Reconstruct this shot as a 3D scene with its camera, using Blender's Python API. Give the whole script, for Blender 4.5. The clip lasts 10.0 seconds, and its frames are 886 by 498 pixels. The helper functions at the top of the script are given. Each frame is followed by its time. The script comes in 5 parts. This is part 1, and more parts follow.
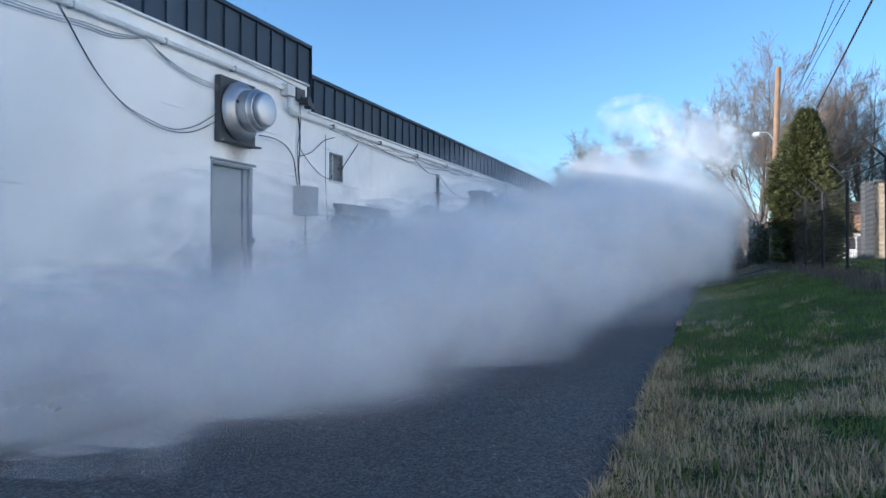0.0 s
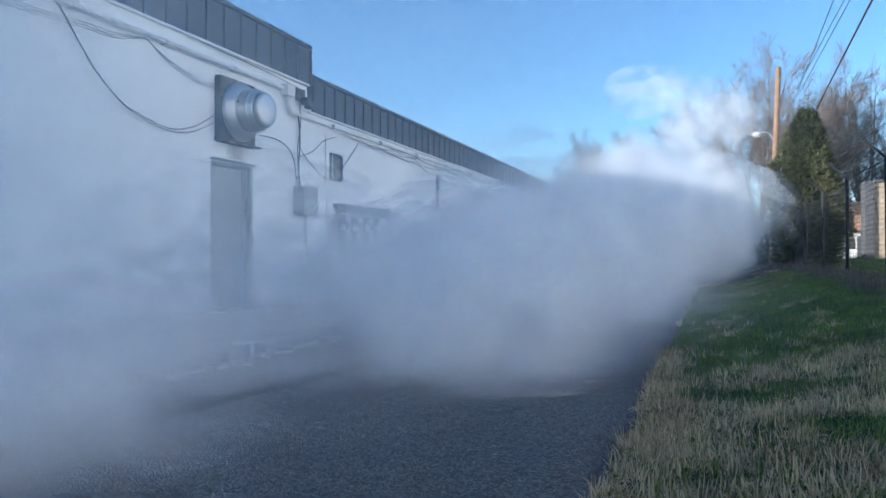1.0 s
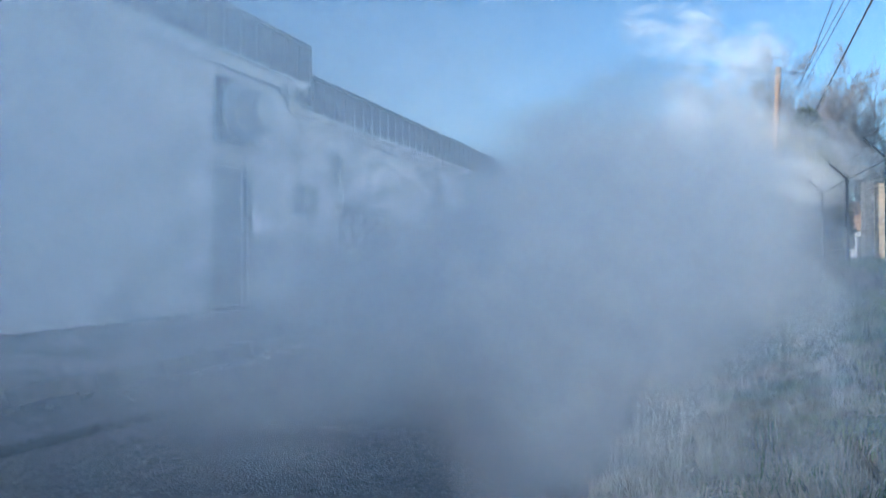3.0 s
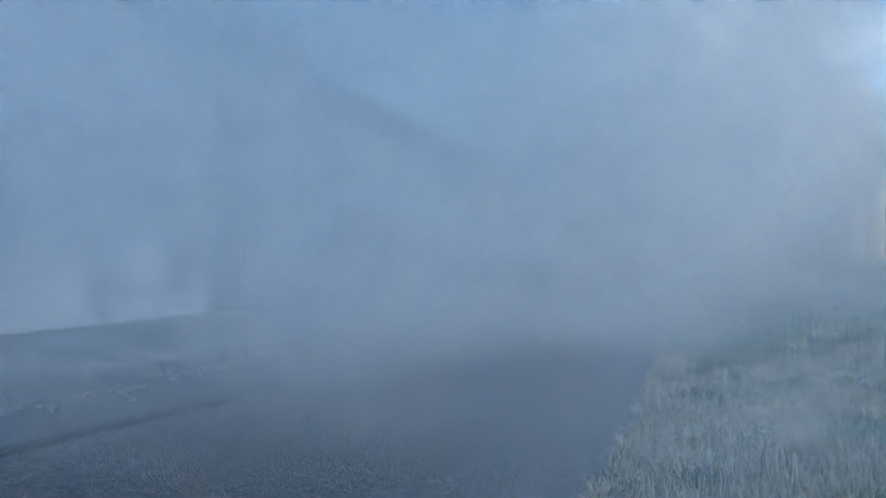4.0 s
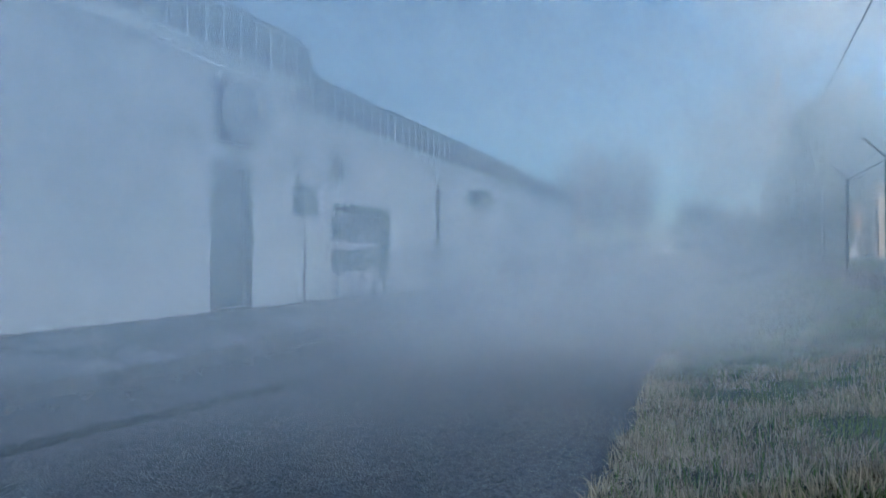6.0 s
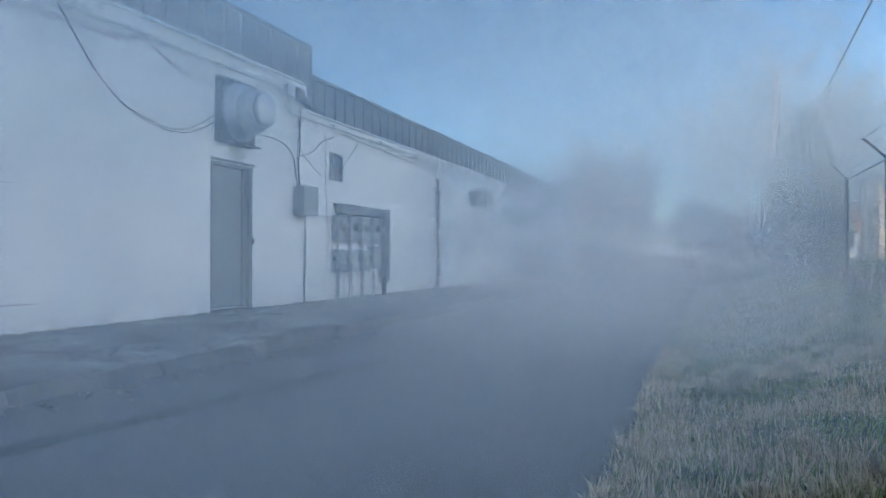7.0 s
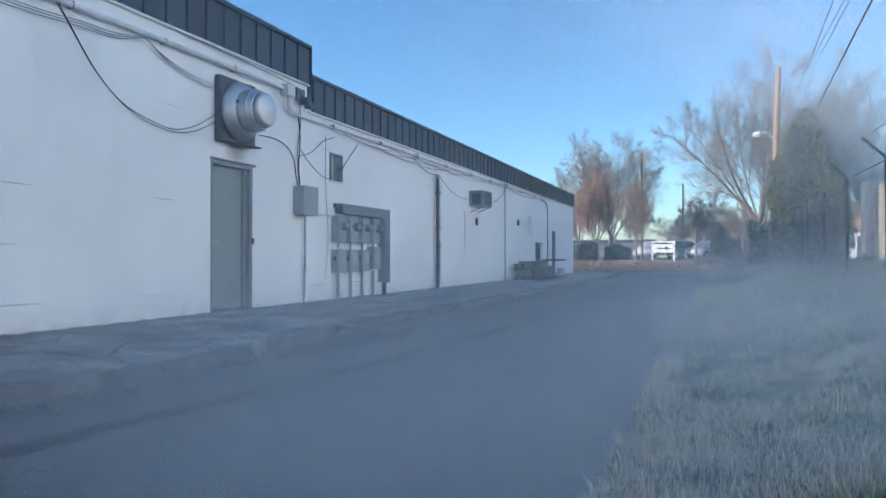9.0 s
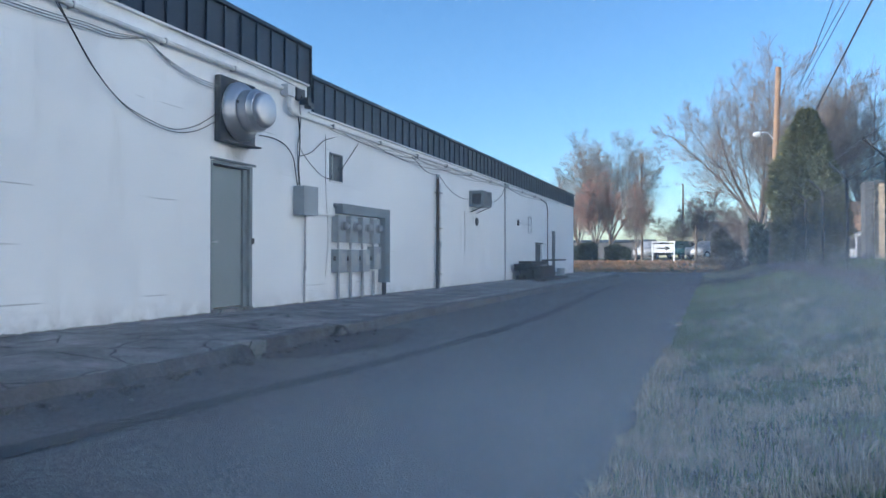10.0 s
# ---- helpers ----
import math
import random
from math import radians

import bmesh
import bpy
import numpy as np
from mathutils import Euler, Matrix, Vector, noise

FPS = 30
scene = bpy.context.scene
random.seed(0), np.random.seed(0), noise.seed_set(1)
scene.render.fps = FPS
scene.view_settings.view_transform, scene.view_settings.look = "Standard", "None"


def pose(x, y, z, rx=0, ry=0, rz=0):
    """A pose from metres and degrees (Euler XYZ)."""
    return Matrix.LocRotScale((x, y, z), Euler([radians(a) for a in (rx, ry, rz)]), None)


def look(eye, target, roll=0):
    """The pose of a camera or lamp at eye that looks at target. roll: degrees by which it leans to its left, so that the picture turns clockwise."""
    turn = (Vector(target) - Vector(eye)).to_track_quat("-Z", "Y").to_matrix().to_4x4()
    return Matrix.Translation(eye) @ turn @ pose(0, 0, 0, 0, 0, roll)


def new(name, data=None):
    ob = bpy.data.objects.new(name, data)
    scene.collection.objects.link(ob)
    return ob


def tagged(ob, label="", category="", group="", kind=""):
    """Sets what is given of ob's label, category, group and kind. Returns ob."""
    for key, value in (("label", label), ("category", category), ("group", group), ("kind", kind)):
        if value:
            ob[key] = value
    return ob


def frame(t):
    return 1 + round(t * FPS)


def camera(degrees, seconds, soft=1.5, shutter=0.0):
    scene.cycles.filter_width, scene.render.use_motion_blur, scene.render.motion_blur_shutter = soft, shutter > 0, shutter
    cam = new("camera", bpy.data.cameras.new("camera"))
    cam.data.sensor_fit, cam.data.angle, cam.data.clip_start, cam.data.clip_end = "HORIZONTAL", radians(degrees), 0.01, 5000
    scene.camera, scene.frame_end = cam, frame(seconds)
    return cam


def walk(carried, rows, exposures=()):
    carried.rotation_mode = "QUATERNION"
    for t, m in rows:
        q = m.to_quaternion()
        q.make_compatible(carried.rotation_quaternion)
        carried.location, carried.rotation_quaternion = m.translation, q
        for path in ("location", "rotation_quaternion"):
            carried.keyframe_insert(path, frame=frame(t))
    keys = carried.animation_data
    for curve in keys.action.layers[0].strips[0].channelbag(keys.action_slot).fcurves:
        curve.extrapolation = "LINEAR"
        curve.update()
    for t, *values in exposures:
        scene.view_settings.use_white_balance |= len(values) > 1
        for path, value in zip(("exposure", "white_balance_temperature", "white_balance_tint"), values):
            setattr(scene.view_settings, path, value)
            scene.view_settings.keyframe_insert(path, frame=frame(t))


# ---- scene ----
# ================= camera: stands still =================
EYE = (6.5, 0.0, 0.78)
cam = camera(63.38, 10.0, soft=1.5)
VIEW = look(EYE, (6.5 - 0.3496604, 0.9368768, 0.78 + 0.01181))
walk(cam, [(0.0, VIEW), (10.0, VIEW)],
     exposures=[(0.0, 1.32, 5120, 8), (2.5, 1.4, 5080, 5), (4.0, 1.42, 5120, 4), (4.7, 1.40, 5120, 4), (5.5, 1.36, 5120, 4), (7.0, 1.32, 5200, 6), (10.0, 1.28, 5060, 8)])
scene.cycles.transparent_max_bounces = 128
scene.cycles.max_bounces, scene.cycles.diffuse_bounces = 10, 8

# ================= world and sun =================
SUN_EL, SUN_AZ = radians(10.5), math.atan2(-0.85, -0.53)   # azimuth clockwise from +y
world = bpy.data.worlds.new("sky")
scene.world = world
world.use_nodes = True
wn = world.node_tree
sky = wn.nodes.new("ShaderNodeTexSky")
sky.sky_type, sky.sun_disc = "NISHITA", False
sky.sun_elevation, sky.sun_rotation = SUN_EL, SUN_AZ
sky.air_density, sky.dust_density, sky.ozone_density = 1.0, 0.4, 2.4
wn.nodes["Background"].inputs[1].default_value = 0.105
wn.links.new(sky.outputs[0], wn.nodes["Background"].inputs[0])
sun = new("sun", bpy.data.lights.new("sun", "SUN"))
sun.data.energy, sun.data.angle, sun.data.color = 4.4, radians(0.5), (1.0, 0.84, 0.64)
toward_sun = Vector((math.sin(SUN_AZ) * math.cos(SUN_EL), math.cos(SUN_AZ) * math.cos(SUN_EL), math.sin(SUN_EL)))
sun.matrix_world = look(Vector((0, 0, 30)) + toward_sun * 40, (0, 0, 30))


# ================= materials =================
def nodes_of(name):
    m = bpy.data.materials.new(name)
    m.use_nodes = True
    t = m.node_tree
    return m, t, t.nodes["Principled BSDF"]


def link(t, a, b):
    t.links.new(a, b)


def ramp(t, source, stops):
    r = t.nodes.new("ShaderNodeValToRGB")
    e = r.color_ramp.elements
    while len(e) < len(stops):
        e.new(0.5)
    for k, (p, c) in zip(e, stops):
        k.position, k.color = p, (*c, 1) if len(c) == 3 else c
    link(t, source, r.inputs[0])
    return r.outputs[0]


def noise_tex(t, vector, scale, detail=4.0, rough=0.6):
    n = t.nodes.new("ShaderNodeTexNoise")
    n.inputs["Scale"].default_value, n.inputs["Detail"].default_value, n.inputs["Roughness"].default_value = scale, detail, rough
    link(t, vector, n.inputs["Vector"])
    return n.outputs["Fac"]


def mix(t, fac, a, b, mode="MIX"):
    m = t.nodes.new("ShaderNodeMix")
    m.data_type, m.blend_type = "RGBA", mode
    for socket, v in ((m.inputs[0], fac), (m.inputs[6], a), (m.inputs[7], b)):
        if isinstance(v, (int, float)):
            socket.default_value = v
        elif isinstance(v, tuple):
            socket.default_value = (*v, 1)
        else:
            link(t, v, socket)
    return m.outputs[2]


def math_node(t, op, a, b=0.0, clamp=False):
    m = t.nodes.new("ShaderNodeMath")
    m.operation, m.use_clamp = op, clamp
    for socket, v in ((m.inputs[0], a), (m.inputs[1], b)):
        if isinstance(v, (int, float)):
            socket.default_value = v
        else:
            link(t, v, socket)
    return m.outputs[0]


def bump(t, bsdf, height, strength, distance):
    b = t.nodes.new("ShaderNodeBump")
    b.inputs["Strength"].default_value, b.inputs["Distance"].default_value = strength, distance
    link(t, height, b.inputs["Height"])
    link(t, b.outputs[0], bsdf.inputs["Normal"])
    return b


def place(t):
    return t.nodes.new("ShaderNodeNewGeometry").outputs["Position"]


def obj_place(t):
    return t.nodes.new("ShaderNodeTexCoord").outputs["Object"]


def plain(name, colour, rough=0.6, metal=0.0, var=0.18, big=1.5, fine=40.0, relief=0.15, per_object=0.0, local=False):
    """A surface with stains at one scale, grain at another, and fine relief."""
    m, t, b = nodes_of(name)
    p = obj_place(t) if local else place(t)
    large, small = noise_tex(t, p, big, 5), noise_tex(t, p, fine, 3)
    dark, light = tuple(c * (1 - var) for c in colour), tuple(min(1, c * (1 + var)) for c in colour)
    c = mix(t, ramp(t, large, [(0.3, (0, 0, 0)), (0.7, (1, 1, 1))]), dark, light)
    c = mix(t, 0.5 * var + 0.1, c, ramp(t, small, [(0.3, dark), (0.7, light)]))
    if per_object:
        rnd = t.nodes.new("ShaderNodeObjectInfo").outputs["Random"]
        f = math_node(t, "ADD", math_node(t, "MULTIPLY", rnd, 2 * per_object), 1 - per_object)
        h = t.nodes.new("ShaderNodeHueSaturation")
        link(t, f, h.inputs["Value"])
        link(t, c, h.inputs["Color"])
        c = h.outputs[0]
    link(t, c, b.inputs["Base Color"])
    b.inputs["Metallic"].default_value = metal
    r = t.nodes.new("ShaderNodeMapRange")
    r.inputs[3].default_value, r.inputs[4].default_value = max(0.05, rough - 0.12), min(1, rough + 0.12)
    link(t, large, r.inputs[0])
    link(t, r.outputs[0], b.inputs["Roughness"])
    if relief:
        bump(t, b, small, relief, 0.01)
    return m


def wall_material():
    m, t, b = nodes_of("white painted block")
    p = place(t)
    sep, com = t.nodes.new("ShaderNodeSeparateXYZ"), t.nodes.new("ShaderNodeCombineXYZ")
    link(t, p, sep.inputs[0])
    link(t, sep.outputs[1], com.inputs[0])
    link(t, sep.outputs[2], com.inputs[1])
    br = t.nodes.new("ShaderNodeTexBrick")
    br.inputs["Scale"].default_value = 1.0
    br.inputs["Brick Width"].default_value, br.inputs["Row Height"].default_value = 0.406, 0.203
    br.inputs["Mortar Size"].default_value, br.inputs["Mortar Smooth"].default_value = 0.006, 0.6
    link(t, com.outputs[0], br.inputs["Vector"])
    # mortar shows only in places
    where = ramp(t, noise_tex(t, p, 0.9, 4), [(0.5, (0, 0, 0)), (0.75, (1, 1, 1))])
    joint = math_node(t, "MULTIPLY", br.outputs["Fac"], where)
    stain = ramp(t, noise_tex(t, p, 0.45, 6, 0.65), [(0.35, (0.80, 0.80, 0.80)), (0.62, (0.89, 0.885, 0.875))])
    stretch = t.nodes.new("ShaderNodeMapping")
    stretch.inputs["Scale"].default_value = (3.0, 3.0, 0.35)
    link(t, p, stretch.inputs[0])
    streak = ramp(t, noise_tex(t, stretch.outputs[0], 1.2, 6, 0.7), [(0.50, (1, 1, 1)), (0.80, (0.88, 0.87, 0.85))])
    c = mix(t, 1.0, stain, streak, "MULTIPLY")
    # splashed dirt low on the wall
    grime = math_node(t, "MULTIPLY", ramp(t, sep.outputs[2], [(0.0, (1, 1, 1)), (0.28, (0, 0, 0))]),
                      ramp(t, noise_tex(t, p, 5.0, 6, 0.7), [(0.42, (0, 0, 0)), (0.68, (1, 1, 1))]))
    c = mix(t, math_node(t, "MULTIPLY", grime, 0.7), c, (0.30, 0.28, 0.25))
    # patches painted over in a greyer white
    over = ramp(t, noise_tex(t, p, 0.75, 2.5, 0.5), [(0.575, (0, 0, 0)), (0.60, (1, 1, 1))])
    c = mix(t, math_node(t, "MULTIPLY", over, 0.28), c, (0.70, 0.70, 0.715))
    # flaked patches
    flake = ramp(t, noise_tex(t, p, 3.2, 7, 0.72), [(0.70, (0, 0, 0)), (0.725, (1, 1, 1))])
    c = mix(t, math_node(t, "MULTIPLY", flake, 0.6), c, (0.52, 0.50, 0.47))
    c = mix(t, math_node(t, "MULTIPLY", joint, 0.40), c, (0.42, 0.42, 0.42))
    # bed joints opened into hairline cracks in places
    bed = math_node(t, "ABSOLUTE", math_node(t, "SUBTRACT", math_node(t, "FRACT", math_node(t, "MULTIPLY", sep.outputs[2], 1 / 0.609)), 0.5))
    thin = math_node(t, "LESS_THAN", math_node(t, "ADD", bed, math_node(t, "MULTIPLY", math_node(t, "SUBTRACT", noise_tex(t, p, 9.0, 4), 0.5), 0.03)), 0.011)
    along = t.nodes.new("ShaderNodeMapping")
    along.inputs["Scale"].default_value = (1.0, 0.6, 1.7)
    link(t, p, along.inputs[0])
    crack = math_node(t, "MULTIPLY", thin, ramp(t, noise_tex(t, along.outputs[0], 1.5, 3), [(0.54, (0, 0, 0)), (0.60, (1, 1, 1))]))
    c = mix(t, math_node(t, "MULTIPLY", crack, 0.55), c, (0.22, 0.21, 0.20))
    # dirt line where wall and walk meet
    foot = math_node(t, "LESS_THAN", math_node(t, "ADD", sep.outputs[2], math_node(t, "MULTIPLY", noise_tex(t, p, 6.0, 5, 0.7), 0.09)), 0.062)
    c = mix(t, math_node(t, "MULTIPLY", foot, 0.8), c, (0.08, 0.075, 0.07))
    # soot below the exhaust fan
    spot = t.nodes.new("ShaderNodeVectorMath")
    spot.operation = "DISTANCE"
    spot.inputs[1].default_value = (0, 8.76, 2.37)
    link(t, p, spot.inputs[0])
    soot = math_node(t, "ADD", spot.outputs["Value"], math_node(t, "MULTIPLY", noise_tex(t, p, 7.0, 4), 0.22))
    c = mix(t, ramp(t, soot, [(0.20, (0.6, 0.6, 0.6)), (0.42, (0, 0, 0))]), c, (0.16, 0.15, 0.14))
    link(t, c, b.inputs["Base Color"])
    b.inputs["Roughness"].default_value = 0.72
    h = math_node(t, "SUBTRACT", math_node(t, "MULTIPLY", noise_tex(t, p, 22.0, 5), 0.25), joint)
    h = math_node(t, "SUBTRACT", h, math_node(t, "MULTIPLY", flake, 0.4))
    bump(t, b, h, 0.35, 0.006)
    return m


def asphalt_material():
    m, t, b = nodes_of("worn asphalt")
    p = place(t)
    v = t.nodes.new("ShaderNodeTexVoronoi")
    v.inputs["Scale"].default_value = 95.0
    link(t, p, v.inputs["Vector"])
    stone = ramp(t, v.outputs["Color"], [(0.25, (0.030, 0.030, 0.032)), (0.55, (0.088, 0.088, 0.090)), (0.85, (0.17, 0.17, 0.17)), (0.945, (0.19, 0.19, 0.19)), (0.965, (0.52, 0.51, 0.49))])
    large = ramp(t, noise_tex(t, p, 0.35, 5), [(0.3, (0.72, 0.72, 0.74)), (0.7, (1.15, 1.15, 1.13))])
    c = mix(t, 1.0, stone, large, "MULTIPLY")
    c = mix(t, 0.25, c, ramp(t, noise_tex(t, p, 4.0, 6, 0.7), [(0.3, (0.045, 0.045, 0.047)), (0.7, (0.105, 0.105, 0.103))]))
    link(t, c, b.inputs["Base Color"])
    b.inputs["Roughness"].default_value = 0.86
    bump(t, b, math_node(t, "ADD", math_node(t, "MULTIPLY", v.outputs["Distance"], -1.0), noise_tex(t, p, 30.0, 4)), 0.7, 0.009)
    return m


def concrete_material():
    m, t, b = nodes_of("weathered concrete")
    p = place(t)
    c = ramp(t, noise_tex(t, p, 1.1, 7, 0.68), [(0.40, (0.050, 0.050, 0.052)), (0.5, (0.14, 0.139, 0.137)), (0.62, (0.30, 0.295, 0.285))])
    c = mix(t, 0.4, c, ramp(t, noise_tex(t, p, 35.0, 4), [(0.3, (0.10, 0.10, 0.10)), (0.7, (0.33, 0.32, 0.30))]))
    v = t.nodes.new("ShaderNodeTexVoronoi")
    v.feature = "DISTANCE_TO_EDGE"
    v.inputs["Scale"].default_value = 1.5
    warp = mix(t, 0.22, p, noise_colour(t, p, 3.0), "ADD")
    link(t, warp, v.inputs["Vector"])
    crack = ramp(t, v.outputs["Distance"], [(0.008, (1, 1, 1)), (0.022, (0, 0, 0))])
    crack = math_node(t, "MULTIPLY", crack, ramp(t, noise_tex(t, p, 0.8, 3), [(0.36, (0, 0, 0)), (0.46, (1, 1, 1))]))
    c = mix(t, math_node(t, "MULTIPLY", crack, 0.9), c, (0.03, 0.03, 0.03))
    link(t, c, b.inputs["Base Color"])
    b.inputs["Roughness"].default_value = 0.88
    bump(t, b, math_node(t, "SUBTRACT", noise_tex(t, p, 18.0, 6, 0.7), crack), 0.6, 0.015)
    return m


def noise_colour(t, vector, scale):
    n = t.nodes.new("ShaderNodeTexNoise")
    n.inputs["Scale"].default_value = scale
    link(t, vector, n.inputs["Vector"])
    return n.outputs["Color"]


def ground_material():
    m, t, b = nodes_of("rough turf soil")
    p = place(t)
    green = ramp(t, noise_tex(t, p, 9.0, 6, 0.7), [(0.3, (0.016, 0.024, 0.008)), (0.6, (0.035, 0.055, 0.013)), (0.8, (0.07, 0.08, 0.03))])
    straw = ramp(t, noise_tex(t, p, 14.0, 6, 0.7), [(0.3, (0.035, 0.028, 0.018)), (0.7, (0.12, 0.095, 0.06))])
    c = mix(t, ramp(t, noise_tex(t, p, 0.55, 5, 0.6), [(0.48, (0, 0, 0)), (0.62, (1, 1, 1))]), green, straw)
    link(t, c, b.inputs["Base Color"])
    b.inputs["Roughness"].default_value = 0.95
    bump(t, b, noise_tex(t, p, 12.0, 6, 0.7), 0.8, 0.05)
    return m


def island_material(name, stops, rough=0.7, translucent=0.25):
    """Blades, leaves and twigs: each piece takes its own shade."""
    m, t, b = nodes_of(name)
    rnd = t.nodes.new("ShaderNodeNewGeometry").outputs["Random Per Island"]
    c = ramp(t, rnd, stops)
    c = mix(t, 0.35, c, ramp(t, noise_tex(t, place(t), 1.3, 4), [(0.3, tuple(x * 0.6 for x in stops[0][1])), (0.7, tuple(min(1, x * 1.3) for x in stops[-1][1]))]))
    link(t, c, b.inputs["Base Color"])
    b.inputs["Roughness"].default_value = rough
    if translucent:
        tr, mx = t.nodes.new("ShaderNodeBsdfTranslucent"), t.nodes.new("ShaderNodeMixShader")
        link(t, c, tr.inputs[0])
        mx.inputs[0].default_value = translucent
        link(t, b.outputs[0], mx.inputs[1])
        link(t, tr.outputs[0], mx.inputs[2])
        link(t, mx.outputs[0], t.nodes["Material Output"].inputs[0])
    return m


def smoke_material(name, scale, low, high, gain, detail=6.0, rough=0.55, edge=1.0, core=0.10, thin=0.15, tone=(0.97, 0.975, 0.98)):
    """Drifting smoke: thins out towards the rim of its piece, broken by eddies; the object's colour sets its density."""
    m, t, b = nodes_of(name)
    t.nodes.remove(b)
    info = t.nodes.new("ShaderNodeObjectInfo")
    p = obj_place(t)
    flat = t.nodes.new("ShaderNodeVectorMath")
    flat.operation = "MULTIPLY"
    flat.inputs[1].default_value = (1, 1, 0)
    link(t, p, flat.inputs[0])
    ln = t.nodes.new("ShaderNodeVectorMath")
    ln.operation = "LENGTH"
    link(t, flat.outputs[0], ln.inputs[0])
    n = t.nodes.new("ShaderNodeTexNoise")
    n.noise_dimensions = "4D"
    n.inputs["Scale"].default_value, n.inputs["Detail"].default_value, n.inputs["Roughness"].default_value = scale, detail, rough
    n.inputs["Distortion"].default_value = 0.35
    link(t, p, n.inputs["Vector"])
    link(t, math_node(t, "MULTIPLY", info.outputs["Random"], 60.0), n.inputs["W"])
    # ragged rim: the distance from the middle is disturbed by the eddies
    r = math_node(t, "ADD", ln.outputs["Value"], math_node(t, "MULTIPLY", math_node(t, "SUBTRACT", n.outputs["Fac"], 0.5), -0.9 * edge))
    fall = t.nodes.new("ShaderNodeMapRange")
    fall.interpolation_type = "SMOOTHERSTEP"
    fall.inputs[1].default_value, fall.inputs[2].default_value = 0.98, core
    fall.inputs[3].default_value, fall.inputs[4].default_value = 0.0, 1.0
    link(t, r, fall.inputs[0])
    rim = t.nodes.new("ShaderNodeMapRange")
    rim.interpolation_type = "SMOOTHSTEP"
    rim.inputs[1].default_value, rim.inputs[2].default_value = 0.99, 0.6
    rim.inputs[3].default_value, rim.inputs[4].default_value = 0.0, 1.0
    link(t, ln.outputs["Value"], rim.inputs[0])
    eddy = t.nodes.new("ShaderNodeMapRange")
    eddy.interpolation_type = "SMOOTHSTEP"
    eddy.inputs[1].default_value, eddy.inputs[2].default_value = low, high
    eddy.inputs[3].default_value, eddy.inputs[4].default_value = thin, 1.0
    link(t, n.outputs["Fac"], eddy.inputs[0])
    sep = t.nodes.new("ShaderNodeSeparateColor")
    link(t, info.outputs["Color"], sep.inputs[0])
    a = math_node(t, "MULTIPLY", fall.outputs[0], rim.outputs[0])
    a = math_node(t, "MULTIPLY", a, eddy.outputs[0])
    a = math_node(t, "MULTIPLY", a, math_node(t, "MULTIPLY", sep.outputs[0], gain))
    a = math_node(t, "MINIMUM", a, 0.235)
    d, tr, clear = (t.nodes.new("ShaderNodeBsdf" + k) for k in ("Diffuse", "Translucent", "Transparent"))
    for s in (d, tr):
        s.inputs[0].default_value = (*tone, 1)
    half, mx = t.nodes.new("ShaderNodeMixShader"), t.nodes.new("ShaderNodeMixShader")
    half.inputs[0].default_value = 0.5
    link(t, d.outputs[0], half.inputs[1])
    link(t, tr.outputs[0], half.inputs[2])
    link(t, a, mx.inputs[0])
    link(t, clear.outputs[0], mx.inputs[1])
    link(t, half.outputs[0], mx.inputs[2])
    link(t, mx.outputs[0], t.nodes["Material Output"].inputs[0])
    return m


M_WALL, M_ASPHALT, M_CONCRETE, M_GROUND = wall_material(), asphalt_material(), concrete_material(), ground_material()
M_KERB = plain("dirty kerb concrete", (0.095, 0.095, 0.097), 0.9, 0.0, 0.6, 4.5, 30, 0.9)
M_FASCIA = plain("dark slate painted metal", (0.018, 0.030, 0.050), 0.55, 0.0, 0.25, 0.7, 30, 0.05, 0.2)
M_FASCIA_TRIM = plain("dark coping metal", (0.016, 0.025, 0.040), 0.55, 0.0, 0.2, 0.8, 30, 0.05)
M_WHITE = plain("white trim paint", (0.74, 0.74, 0.72), 0.6, 0.0, 0.12, 2, 40, 0.15)
M_BOUNCE = plain("pale bounce wall", (0.84, 0.82, 0.78), 0.8)
M_ROOF = plain("grey roof membrane", (0.25, 0.25, 0.25), 0.8)
M_DOOR = plain("grey green door paint", (0.235, 0.265, 0.265), 0.5, 0.0, 0.08, 1.6, 60, 0.05)
M_FRAME = plain("worn grey frame paint", (0.20, 0.225, 0.235), 0.55, 0.0, 0.22, 6, 70, 0.15)
M_STEEL = plain("spun aluminium", (0.50, 0.50, 0.51), 0.48, 1.0, 0.12, 4, 60, 0.04)
M_DARK = plain("dark grey metal", (0.055, 0.058, 0.062), 0.6, 0.0, 0.3, 5, 50, 0.1)
M_BLACK = plain("black cable", (0.014, 0.014, 0.016), 0.8, 0.0, 0.2, 5, 50, 0.0)
M_GREYCABLE = plain("grey weathered cable", (0.22, 0.22, 0.22), 0.6, 0.0, 0.3, 5, 50, 0.0)
M_CONDUIT = plain("galvanised conduit", (0.36, 0.37, 0.38), 0.5, 0.4, 0.25, 4, 60, 0.08)
M_PAINTPIPE = plain("white painted pipe", (0.62, 0.62, 0.61), 0.6, 0.0, 0.2, 4, 60, 0.1)
M_BOX = plain("grey enclosure paint", (0.31, 0.335, 0.35), 0.5, 0.0, 0.14, 3, 60, 0.06, 0.07)
M_TROUGH = plain("blue grey trough paint", (0.165, 0.195, 0.22), 0.5, 0.0, 0.15, 3, 60, 0.06)
M_DUSTY = plain("dusty grey louvre glass", (0.17, 0.18, 0.19), 0.3, 0.0, 0.3, 6, 50, 0.0)
